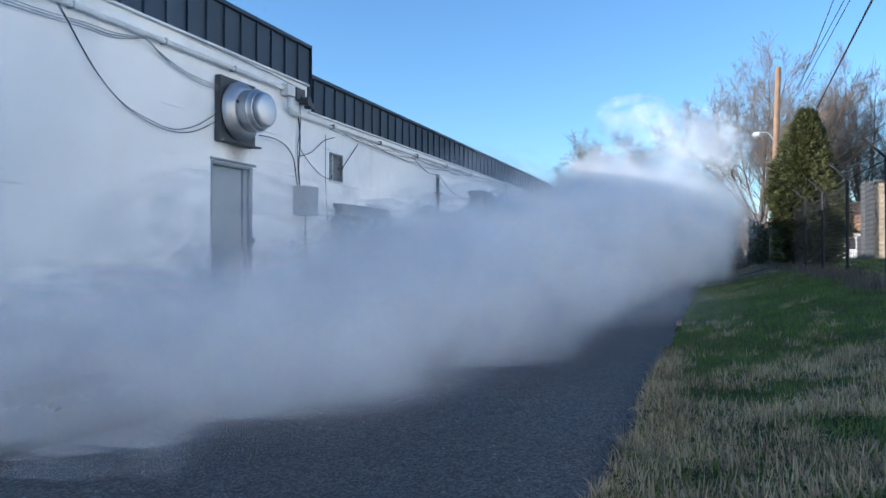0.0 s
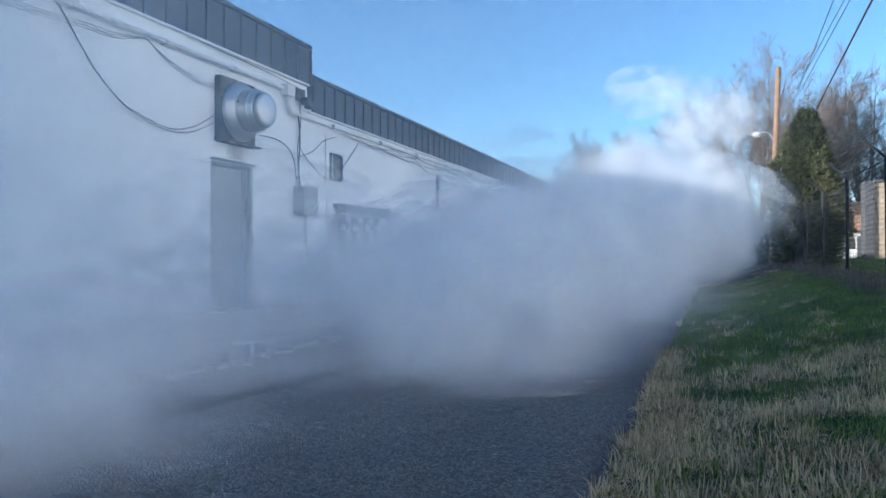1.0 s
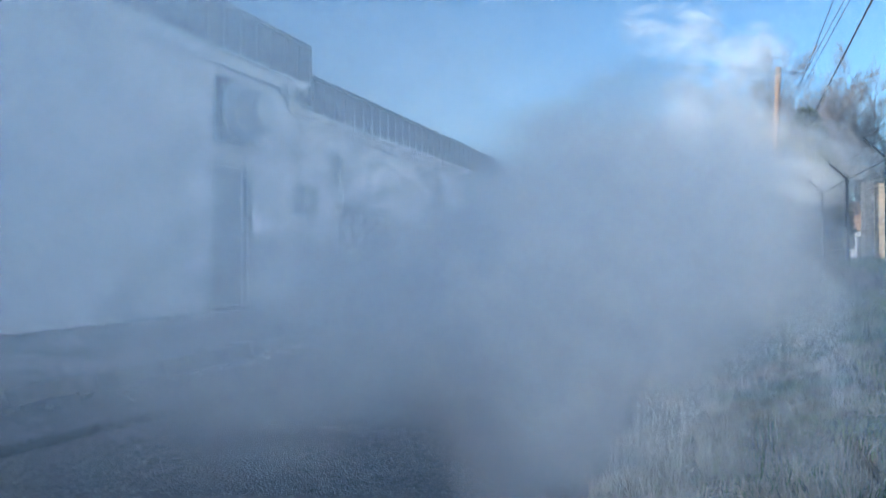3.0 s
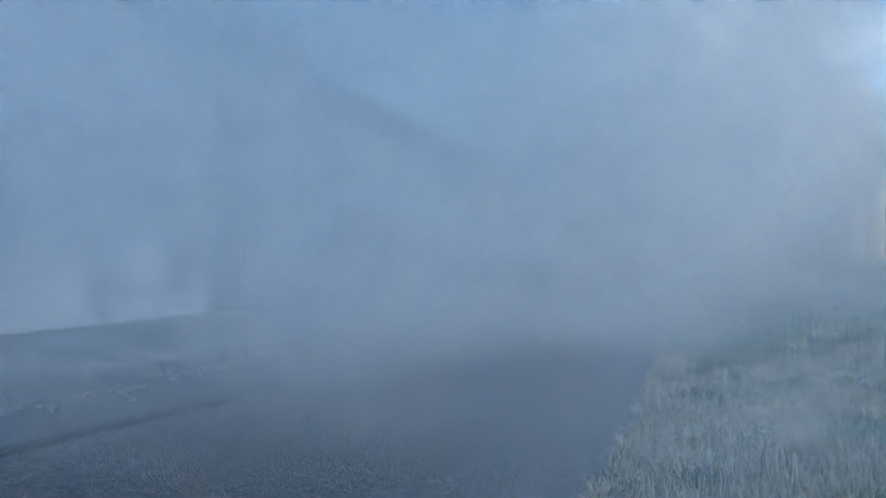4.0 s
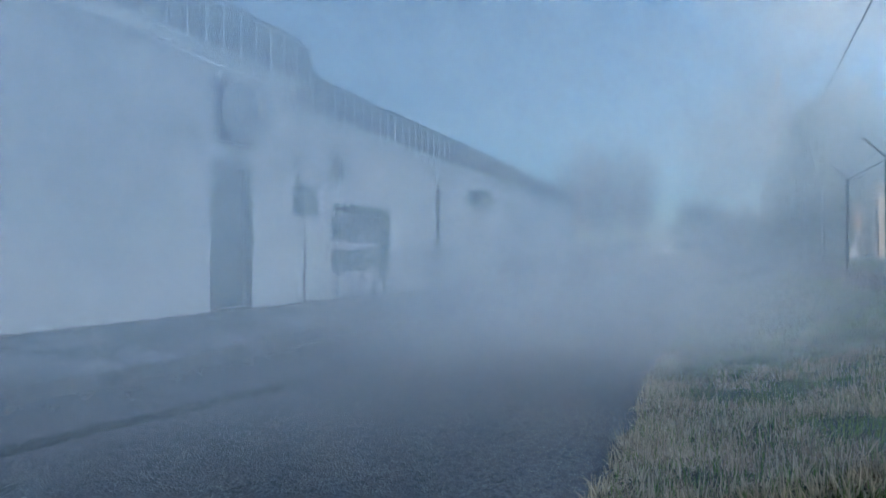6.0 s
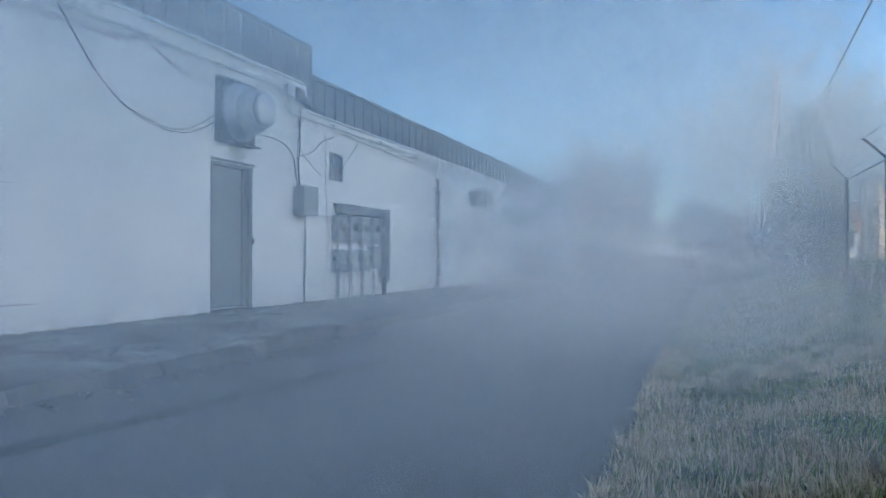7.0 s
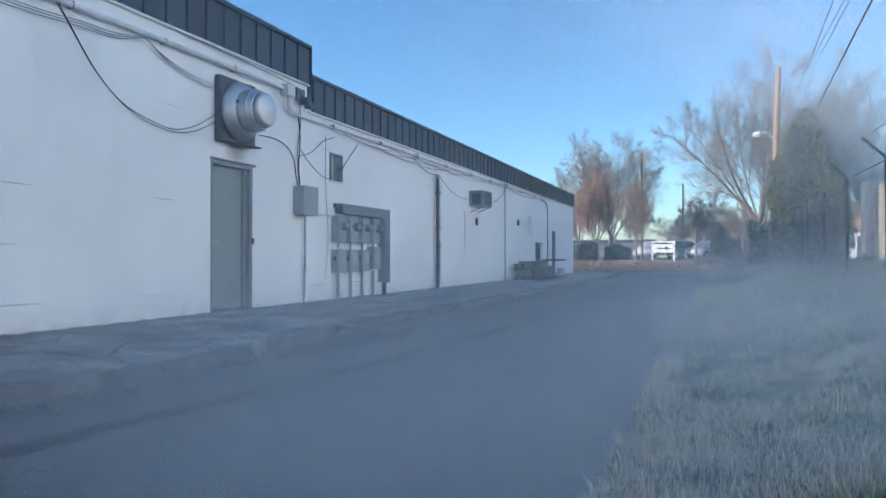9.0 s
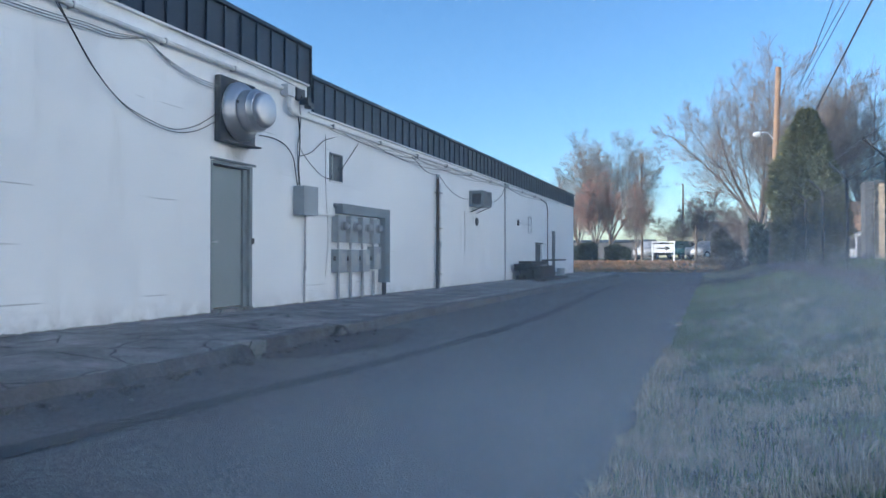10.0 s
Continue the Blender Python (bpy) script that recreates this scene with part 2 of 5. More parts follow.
M_GLASS = plain("dark dusty glass", (0.05, 0.055, 0.06), 0.15, 0.0, 0.3, 6, 50, 0.0)
M_WOOD = plain("grey weathered timber", (0.045, 0.041, 0.037), 0.85, 0.0, 0.4, 5, 45, 0.4, 0.3)
M_RUST = plain("rusty iron", (0.07, 0.045, 0.032), 0.8, 0.0, 0.4, 7, 60, 0.4)
M_STAIN = plain("oil-stained asphalt", (0.040, 0.036, 0.035), 0.9, 0.0, 0.4, 3, 60, 0.4)
M_TAR = plain("black tar sealer", (0.028, 0.028, 0.029), 0.9, 0.0, 0.3, 3, 60, 0.3)
M_BARK = plain("grey brown bark", (0.13, 0.105, 0.086), 0.9, 0.0, 0.35, 3, 30, 0.5)
M_TWIG = plain("thin brown twigs", (0.165, 0.132, 0.108), 0.9, 0.0, 0.3, 0.8, 10, 0.0)
M_POLE = plain("tan weathered pole wood", (0.21, 0.13, 0.08), 0.85, 0.0, 0.25, 3, 40, 0.4)
M_NEEDLE = island_material("spruce needles", [(0.0, (0.018, 0.028, 0.012)), (0.5, (0.062, 0.076, 0.028)), (1.0, (0.19, 0.18, 0.06))], 0.6)
M_GREEN = island_material("green grass blades", [(0.0, (0.045, 0.095, 0.012)), (0.6, (0.105, 0.200, 0.024)), (1.0, (0.23, 0.29, 0.06))], 0.6, 0.35)
M_STRAW = island_material("dry straw blades", [(0.0, (0.10, 0.065, 0.035)), (0.45, (0.40, 0.285, 0.155)), (1.0, (0.80, 0.64, 0.40))], 0.75, 0.35)
M_WEED = island_material("dead grey weeds", [(0.0, (0.06, 0.05, 0.04)), (1.0, (0.19, 0.165, 0.135))], 0.85)
M_REDLEAF = island_material("red autumn leaves", [(0.0, (0.24, 0.075, 0.055)), (0.6, (0.40, 0.165, 0.125)), (1.0, (0.50, 0.27, 0.21))], 0.7)
M_LITTER = island_material("fallen brown leaves", [(0.0, (0.14, 0.065, 0.03)), (0.5, (0.32, 0.16, 0.08)), (1.0, (0.46, 0.28, 0.16))], 0.8)
M_HEDGE = island_material("dark hedge leaves", [(0.0, (0.012, 0.02, 0.01)), (1.0, (0.04, 0.06, 0.03))], 0.6)
M_BRICK = plain("tan brick", (0.46, 0.36, 0.25), 0.85, 0.0, 0.25, 2.5, 20, 0.3)
M_SHINGLE = plain("orange brown shingles", (0.46, 0.28, 0.17), 0.85, 0.0, 0.25, 2.5, 12, 0.3)
M_GREYWALL = plain("grey chimney block", (0.10, 0.10, 0.105), 0.85, 0.0, 0.2, 2, 20, 0.3)
M_CARWHITE = plain("white car paint", (0.33, 0.34, 0.36), 0.3, 0.0, 0.05, 2, 30, 0.0)
M_CARDARK = plain("dark teal car paint", (0.03, 0.07, 0.075), 0.3, 0.0, 0.1, 2, 30, 0.0)
M_RUBBER = plain("tyre rubber", (0.02, 0.02, 0.02), 0.85)
M_SIGN = plain("white sign board", (0.66, 0.66, 0.66), 0.6, 0.0, 0.1, 2, 30, 0.0)
M_DIAL = plain("dull meter glass", (0.30, 0.31, 0.32), 0.25, 0.0, 0.3, 9, 60, 0.0)
M_LAMP = plain("pale lamp housing", (0.40, 0.40, 0.39), 0.5)
M_BILLOW = smoke_material("thick rolling smoke", 1.6, 0.40, 0.57, 1.0, 7.0, 0.6, 1.0, 0.45, 0.04, (0.91, 0.92, 0.935))
M_PUFF = smoke_material("billowing smoke", 1.7, 0.36, 0.60, 1.0)
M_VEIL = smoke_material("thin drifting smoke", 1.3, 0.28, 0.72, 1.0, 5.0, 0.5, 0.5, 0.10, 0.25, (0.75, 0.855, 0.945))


# ================= mesh helpers =================
def mesh_object(name, mesh, material, parent=None):
    ob = new(name, mesh)
    if material and not mesh.materials:
        mesh.materials.append(material)
    ob.parent = parent
    return ob


def part(name, bm, material, parent=None, label="", smooth=False):
    """Links a bmesh as one mesh object under a thing."""
    me = bpy.data.meshes.new(name)
    bm.to_mesh(me)
    bm.free()
    if smooth:
        for poly in me.polygons:
            poly.use_smooth = True
    ob = mesh_object(name, me, material, parent)
    return tagged(ob, label) if label else ob


def thing(name, at, label, category, group="", kind=""):
    ob = new(name)
    ob.location = at
    ob.empty_display_size = 0.1
    return tagged(ob, label, category, group, kind)


def box(x0, x1, y0, y1, z0, z1, bevel=0.0, bm=None):
    bm = bm or bmesh.new()
    r = bmesh.ops.create_cube(bm, size=1, matrix=Matrix.Translation(((x0 + x1) / 2, (y0 + y1) / 2, (z0 + z1) / 2)) @ Matrix.Diagonal((x1 - x0, y1 - y0, z1 - z0, 1)))
    if bevel:
        edges = {e for v in r["verts"] for e in v.link_edges}
        bmesh.ops.bevel(bm, geom=list(edges), offset=bevel, segments=2, affect="EDGES", profile=0.5)
    return bm


def tube(points, radius, sides=8, bm=None, r_end=None, caps=True):
    """A bent pipe along points; radius may shrink to r_end."""
    bm = bm or bmesh.new()
    pts = [Vector(p) for p in points]
    rings = []
    side = None
    for i, p in enumerate(pts):
        d = (pts[min(i + 1, len(pts) - 1)] - pts[max(i - 1, 0)]).normalized()
        if side is None:
            side = d.cross(Vector((0.31, 0.22, 0.92)))
            if side.length < 0.1:
                side = d.cross(Vector((1, 0, 0)))
        side = (side - d * side.dot(d)).normalized()
        up = d.cross(side)
        r = radius if r_end is None else radius + (r_end - radius) * i / (len(pts) - 1)
        rings.append([bm.verts.new(p + (side * math.cos(a) + up * math.sin(a)) * r) for a in (2 * math.pi * k / sides for k in range(sides))])
    for a, b in zip(rings, rings[1:]):
        for k in range(sides):
            bm.faces.new((a[k], a[(k + 1) % sides], b[(k + 1) % sides], b[k]))
    if caps:
        bm.faces.new(rings[0][::-1])
        bm.faces.new(rings[-1])
    return bm


def hang(a, b, sag, n=14):
    """Points of a cable that hangs from a to b."""
    a, b = Vector(a), Vector(b)
    return [a.lerp(b, i / n) - Vector((0, 0, sag * 4 * (i / n) * (1 - i / n))) for i in range(n + 1)]


def smooth_line(points, n=6):
    """Catmull-Rom line through points."""
    p = [Vector(q) for q in points]
    p = [p[0] * 2 - p[1]] + p + [p[-1] * 2 - p[-2]]
    out = []
    for i in range(1, len(p) - 2):
        for k in range(n):
            u = k / n
            out.append(0.5 * (2 * p[i] + (p[i + 1] - p[i - 1]) * u + (2 * p[i - 1] - 5 * p[i] + 4 * p[i + 1] - p[i + 2]) * u * u
                              + (3 * p[i] - p[i - 1] - 3 * p[i + 1] + p[i + 2]) * u ** 3))
    return out + [p[-2]]


def lathe(profile, centre, sides=40, bm=None):
    """Turns (distance along +x, radius) pairs round a level axis that starts at centre."""
    bm = bm or bmesh.new()
    rings = []
    for x, r in profile:
        rings.append([bm.verts.new((centre[0] + x, centre[1] + r * math.cos(a), centre[2] + r * math.sin(a))) for a in (2 * math.pi * k / sides for k in range(sides))])
    for a, b in zip(rings, rings[1:]):
        for k in range(sides):
            bm.faces.new((a[k], a[(k + 1) % sides], b[(k + 1) % sides], b[k]))
    bm.faces.new(rings[-1])
    bm.faces.new(rings[0][::-1])
    bmesh.ops.recalc_face_normals(bm, faces=bm.faces)
    return bm


def mesh_from(name, verts, faces):
    me = bpy.data.meshes.new(name)
    me.from_pydata(verts, [], faces)
    me.update()
    return me


def smoothstep(a, b, v):
    u = np.clip((v - a) / (b - a), 0, 1)
    return u * u * (3 - 2 * u)


# ================= ground, road, pavement =================
def ground_height(x, y):
    """Height of the turf: a bank right of the road, a low mound past its end, level land beyond."""
    x, y = np.asarray(x, float), np.asarray(y, float)
    bank = -0.17 + 0.50 * smoothstep(6.05, 9.3, x) + 0.010 * np.clip(y - 10, 0, 40) * smoothstep(7.5, 9.5, x) + 0.015 * np.clip(x - 10, 0, 30)
    low = np.where(x < 6.05, -0.24, bank)
    far = 0.50 + 0.01 * np.clip(y - 50, 0, 25)
    z = low + (np.maximum(far, low) - low) * smoothstep(43.6, 50, y)
    rough = 0.02 * np.sin(x * 3.1 + 1.3 * np.sin(y * 1.7)) * np.sin(y * 2.3 + np.sin(x * 2.1)) * smoothstep(6.05, 6.6, x)
    return np.where(z > 0.85, 0.85 + (z - 0.85) * 0.35, z) + rough


def grid_mesh(name, xs, ys, height):
    gx, gy = np.meshgrid(xs, ys)
    gz = height(gx, gy)
    nx = len(xs)
    v = np.stack([gx, gy, gz], -1).reshape(-1, 3).tolist()
    f = [(j * nx + i, j * nx + i + 1, (j + 1) * nx + i + 1, (j + 1) * nx + i) for j in range(len(ys) - 1) for i in range(nx - 1)]
    me = mesh_from(name, v, f)
    for poly in me.polygons:
        poly.use_smooth = True
    return me


def build_ground():
    xs = np.concatenate([[-1500, -400, -120], np.arange(-60, 5.9, 3.0), np.arange(6.0, 11, 0.14), np.arange(11, 30, 1.0), [40, 60, 120, 400, 1500]])
    ys = np.concatenate([[-1500, -300, -60, -20], np.arange(-8, 24, 0.25), np.arange(24, 60, 0.8), [65, 75, 90, 130, 300, 900, 2500]])
    ob = mesh_object("ground", grid_mesh("ground", xs, ys, ground_height), M_GROUND)
    tagged(ob, "uneven turf bank with worn brown and green patches", "ground", kind="structure")


def build_road():
    ys = np.concatenate([np.arange(-12, 20, 0.2), np.arange(20, 44.2, 0.6)])
    xs = np.linspace(0, 1, 36)
    v, f = [], []
    for y in ys:
        edge = 6.08 + 0.05 * math.sin(y * 2.9) + 0.06 * noise.noise(Vector((0, y * 1.7, 3))) + 0.05 * noise.noise(Vector((4, y * 6.0, 1)))
        for u in xs:
            x = 1.9 + (edge - 1.9) * u
            z = -0.15 + 0.012 * noise.noise(Vector((x * 0.9, y * 0.6, 0))) - 0.05 * max(0, (u - 0.97) / 0.03)
            z -= 0.06 * math.exp(-((x - 2.6) / 0.5) ** 2 - ((y - 7.1) / 1.3) ** 2)
            v.append((x, y, z))
    n = len(xs)
    f = [(j * n + i, j * n + i + 1, (j + 1) * n + i + 1, (j + 1) * n + i) for j in range(len(ys) - 1) for i in range(n - 1)]
    me = mesh_from("road", v, f)
    for poly in me.polygons:
        poly.use_smooth = True
    road = tagged(mesh_object("road", me, M_ASPHALT), "dark worn asphalt service lane with loose grit", "road", kind="structure")
    lot = box(-24, 1.95, 36.9, 44.2, -0.3, -0.155)
    part("lot_surface", lot, M_ASPHALT, road)
    # tar seam along the lane
    bm = bmesh.new()
    line = smooth_line([(2.7, -12, -0.15), (3.05, -2, -0.15), (3.36, 2.45, -0.15), (3.52, 3.54, -0.15), (3.75, 5.42, -0.15), (3.9, 7.23, -0.15), (4.01, 9.7, -0.15), (3.95, 13.2, -0.15), (3.64, 20, -0.15), (3.62, 24, -0.15), (4.0, 27, -0.15)], 14)
    rows = []
    for i, p in enumerate(line):
        w = 0.10 + 0.04 * noise.noise(Vector((i * 0.5, 0, 0)))
        z = -0.134 + 0.012 * noise.noise(Vector((p.x * 0.9, p.y * 0.6, 0)))
        rows.append([bm.verts.new((p.x + s * w, p.y, z - 0.004 * abs(s))) for s in (-1, -0.4, 0.4, 1)])
    for a, b in zip(rows, rows[1:]):
        for k in range(3):
            bm.faces.new((a[k], a[k + 1], b[k + 1], b[k]))
    part("tar_seam", bm, M_TAR, road, "dark tar joint along the lane")
    # darker patched gutter beside the broken kerb
    bm = bmesh.new()
    ring = []
    for k in range(40):
        a = 2 * math.pi * k / 40
        r = 1 + 0.18 * noise.noise(Vector((math.cos(a) * 2, math.sin(a) * 2, 4)))
        ring.append((2.78 + 0.42 * r * math.cos(a), 7.1 + 1.5 * r * math.sin(a)))
    mid = bm.verts.new((2.78, 7.1, -0.163))
    inner = [bm.verts.new((2.78 + (x - 2.78) * 0.6, 7.1 + (y - 7.1) * 0.6, -0.152)) for x, y in ring]
    outer = [bm.verts.new((x, y, -0.141)) for x, y in ring]
    for k in range(40):
        bm.faces.new((mid, inner[k], inner[(k + 1) % 40]))
        bm.faces.new((inner[k], outer[k], outer[(k + 1) % 40], inner[(k + 1) % 40]))
    part("gutter_patch", bm, M_STAIN, road, "dark stained patch in the gutter")
    kerb = thing("far_kerb", (0, 44.3, -0.15), "pale concrete kerb along the leaf-covered island", "kerb", kind="structure")
    part("kerb_stone", box(-24, 8.6, -0.12, 0.12, -0.2, 0.06, 0.02), M_CONCRETE, kerb)


def build_pavement():
    ys = np.concatenate([np.arange(-10, 20, 0.12), np.arange(20, 36.4, 0.5)])
    v, f = [], []
    n = 22
    for y in ys:
        j = noise.noise(Vector((7, y * 2.1, 0))) * 0.07 + noise.noise(Vector((1, y * 7, 0))) * 0.05 + noise.noise(Vector((2, y * 19, 0))) * 0.02
        notch = float(smoothstep(5.75, 5.9, np.array(y)) - smoothstep(7.55, 7.8, np.array(y)))
        crumble = 1 - float(smoothstep(5.3, 5.9, np.array(y)))
        top = 2.42 + j - 0.16 * notch - 0.05 * crumble - 0.12 * float(smoothstep(7.8, 9.5, np.array(y)))
        foot = top + 0.02 + (0.05 + j) * crumble * (0.6 + 0.5 * noise.noise(Vector((3, y * 1.3, 2)))) + 0.02 * (1 - notch)
        for i in range(n):
            u = i / (n - 5) if i < n - 4 else None
            if u is not None:
                x = u * top
                z = 0.0 - 0.03 * u * u + 0.016 * noise.noise(Vector((x * 1.6, y * 1.6, 5))) + 0.008 * noise.noise(Vector((x * 6, y * 6, 5)))
                z -= 0.06 * crumble * max(0, u - 0.6) / 0.4
                if u == 0:
                    z = 0.0
            else:
                k = i - (n - 4)
                x = (top + 0.015, top + (foot - top) * 0.55, foot, foot + 0.01)[k]
                z = (-0.045, -0.09 - 0.02 * noise.noise(Vector((8, y * 5, 1))), -0.15, -0.22)[k]
            v.append((x, y, z))
    f = [(j * n + i, j * n + i + 1, (j + 1) * n + i + 1, (j + 1) * n + i) for j in range(len(ys) - 1) for i in range(n - 1)]
    me = mesh_from("pavement", v, f)
    me.materials.append(M_CONCRETE)
    me.materials.append(M_KERB)
    for k, poly in enumerate(me.polygons):
        poly.material_index = 1 if k % (n - 1) >= n - 6 else 0
    tagged(mesh_object("pavement", me, M_CONCRETE), "cracked stained concrete walk with a crumbling kerb edge", "pavement", kind="structure")


def build_rubble():
    """Broken bits along the crumbling kerb."""
    rng = random.Random(12)
    v, f = [], []
    for _ in range(70):
        y = rng.uniform(2.6, 8.2)
        x = 2.5 + abs(rng.gauss(0, 0.16)) - (0.12 if y > 5.7 else 0.0)
        s = rng.uniform(0.008, 0.032)
        i = len(v)
        c = Vector((x, y, -0.15 + s * 0.3))
        v += [c + Vector((a * s * rng.uniform(0.6, 1.3), b * s * rng.uniform(0.6, 1.3), d * s * rng.uniform(0.4, 0.9))) for a, b, d in ((-1, -1, -1), (1, -1, -1), (1, 1, -1), (-1, 1, -1), (-1, -1, 1), (1, -1, 1), (1, 1, 1), (-1, 1, 1))]
        f += [tuple(i + k for k in q) for q in ((0, 3, 2, 1), (4, 5, 6, 7), (0, 1, 5, 4), (1, 2, 6, 5), (2, 3, 7, 6), (3, 0, 4, 7))]
    tagged(mesh_object("rubble", mesh_from("rubble", v, f), M_ASPHALT), "broken concrete crumbs along the kerb", "rubble", kind="stuff")
    for y, x, w, h in ((7.62, 2.30, 0.30, 0.15), (5.82, 2.34, 0.22, 0.13)):
        c = thing("kerb_chunk", (x, y, -0.15), "loose broken chunk of concrete kerb", "kerb stone")
        bm = box(-0.13, 0.13, -w / 2, w / 2, -0.01, h, 0.03)
        for q in bm.verts:
            q.co += Vector((rng.gauss(0, 0.010), rng.gauss(0, 0.012), rng.gauss(0, 0.008)))
        part("stone", bm, M_CONCRETE, c)


build_ground()
build_road()
build_rubble()
build_pavement()


# ================= the long white building =================
Y0, Y1, Y_STEP = -14.0, 36.25, 10.72
OPENINGS = [(8.19, 9.14, 0.05, 2.14), (11.5, 11.99, 2.19, 2.7), (31.0, 31.7, 0.0, 1.95), (27.85, 29.1, 0.62, 1.32)]


def build_wall():
    """The facade, with its openings cut through, and plain walls that close the block."""
    ysplit = sorted({Y0, Y_STEP, Y1, *[o[0] for o in OPENINGS], *[o[1] for o in OPENINGS], *np.arange(Y0 + 2, Y1, 2.0)})
    zsplit = sorted({-0.4, 3.36, 3.82, *[o[2] for o in OPENINGS], *[o[3] for o in OPENINGS]})
    bm = bmesh.new()
    cells = set()
    for i in range(len(ysplit) - 1):
        for k in range(len(zsplit) - 1):
            yc, zc = (ysplit[i] + ysplit[i + 1]) / 2, (zsplit[k] + zsplit[k + 1]) / 2
            if any(a < yc < b and c < zc < d for a, b, c, d in OPENINGS) or (zc > 3.36 and yc > Y_STEP):
                continue
            cells.add((i, k))
    grid = {}

    def vert(i, k, side):
        key = (i, k, side)
        if key not in grid:
            grid[key] = bm.verts.new((-0.2 * side, ysplit[i], zsplit[k]))
        return grid[key]
    for i, k in cells:
        bm.faces.new([vert(*c, 0) for c in ((i, k), (i + 1, k), (i + 1, k + 1), (i, k + 1))])
        bm.faces.new([vert(*c, 1) for c in ((i, k), (i, k + 1), (i + 1, k + 1), (i + 1, k))])
        for di, dk, a, b in ((-1, 0, (i, k + 1), (i, k)), (1, 0, (i + 1, k), (i + 1, k + 1)), (0, -1, (i, k), (i + 1, k)), (0, 1, (i + 1, k + 1), (i, k + 1))):
            if (i + di, k + dk) not in cells:
                bm.faces.new((vert(*a, 1), vert(*b, 1), vert(*b, 0), vert(*a, 0)))
    bmesh.ops.recalc_face_normals(bm, faces=bm.faces)
    wall = part("wall_east", bm, M_WALL)
    tagged(wall, "long white painted block wall with stains and hairline cracks", "wall", kind="structure")
    end = part("wall_north", box(-16, -0.2, Y1 - 0.2, Y1, -0.4, 3.36), M_WALL)
    tagged(end, "white painted block end wall", "wall", kind="structure")
    back = part("wall_west", box(-16.2, -16, Y0, Y1, -0.4, 3.6), M_WALL)
    tagged(back, "plain painted block back wall", "wall", kind="structure")
    south = part("wall_south", box(-16, -0.2, Y0, Y0 + 0.2, -0.4, 3.6), M_WALL)
    tagged(south, "plain painted block end wall", "wall", kind="structure")
    inner = part("floor", box(-16, -0.2, Y0 + 0.2, Y1 - 0.2, -0.3, -0.02), M_CONCRETE)
    tagged(inner, "bare concrete floor inside the building", "floor", kind="structure")


def build_fascia():
    """Dark metal parapet of upright panels with standing seams, higher over the nearer half."""
    roof = thing("roof", (-8, 11, 3.3), "dark metal parapet roof edge over the white wall", "roof", kind="structure")
    roof.matrix_parent_inverse = Matrix()
    ox, oy, oz = roof.location
    w = 0.385

    def panel_mesh(h):
        bm = box(0.02, 0.045, 0.004, w - 0.004, 0, h, 0.003)
        box(0.02, 0.078, -0.016, 0.016, 0, h, 0.004, bm)
        me = bpy.data.meshes.new("panel")
        bm.to_mesh(me)
        bm.free()
        return me

    for a, b, z, h in ((Y0, Y_STEP, 3.75, 0.60), (Y_STEP, Y1, 3.30, 0.565)):
        me = panel_mesh(h)
        n = int(round((b - a) / w))
        for i in range(n):
            ob = mesh_object("panel", me, M_FASCIA, roof)
            ob.location = (-ox, b - (i + 1) * w - oy, z - oz)
        part("coping", box(-0.25 - ox, 0.10 - ox, a - oy + (0.01 if z < 3.5 else 0), b - oy + (0.02 if z > 3.5 else 0.02), z + h - oz, z + h + 0.065 - oz, 0.012), M_FASCIA_TRIM, roof)
        part("backing", box(-0.2 - ox, 0.018 - ox, a - oy + 0.01, b - oy, z + 0.004 + (0.07 if z > 3.5 else 0.07) - oz, z + h - oz), M_FASCIA_TRIM, roof)
        part("drip_edge", box(0.002 - ox, 0.06 - ox, a - oy + 0.012, b - oy, z - 0.035 - oz, z - 0.003 - oz, 0.006), M_WHITE, roof)
    part("end_cap", box(-0.2 - ox, 0.09 - ox, Y_STEP - oy, Y_STEP + 0.02 - oy, 3.72 - oz, 4.40 - oz), M_FASCIA_TRIM, roof)
    part("deck", box(-16.2 - ox, -0.22 - ox, Y0 - oy, Y_STEP - oy, 3.85 - oz, 4.0 - oz), M_ROOF, roof)
    part("deck", box(-16.2 - ox, -0.22 - ox, Y_STEP - oy, Y1 - oy, 3.45 - oz, 3.6 - oz), M_ROOF, roof)


def build_bounce_wall():
    """An unseen pale wall across the lawn, added to bounce sunlight onto the facade."""
    wall = part("wall_across", box(22, 22.3, -45, 36, -0.5, 9.0), M_BOUNCE)
    tagged(wall, "unseen pale wall added across the lawn to bounce sunlight onto the facade", "wall", kind="structure")


build_wall()
build_fascia()
build_bounce_wall()
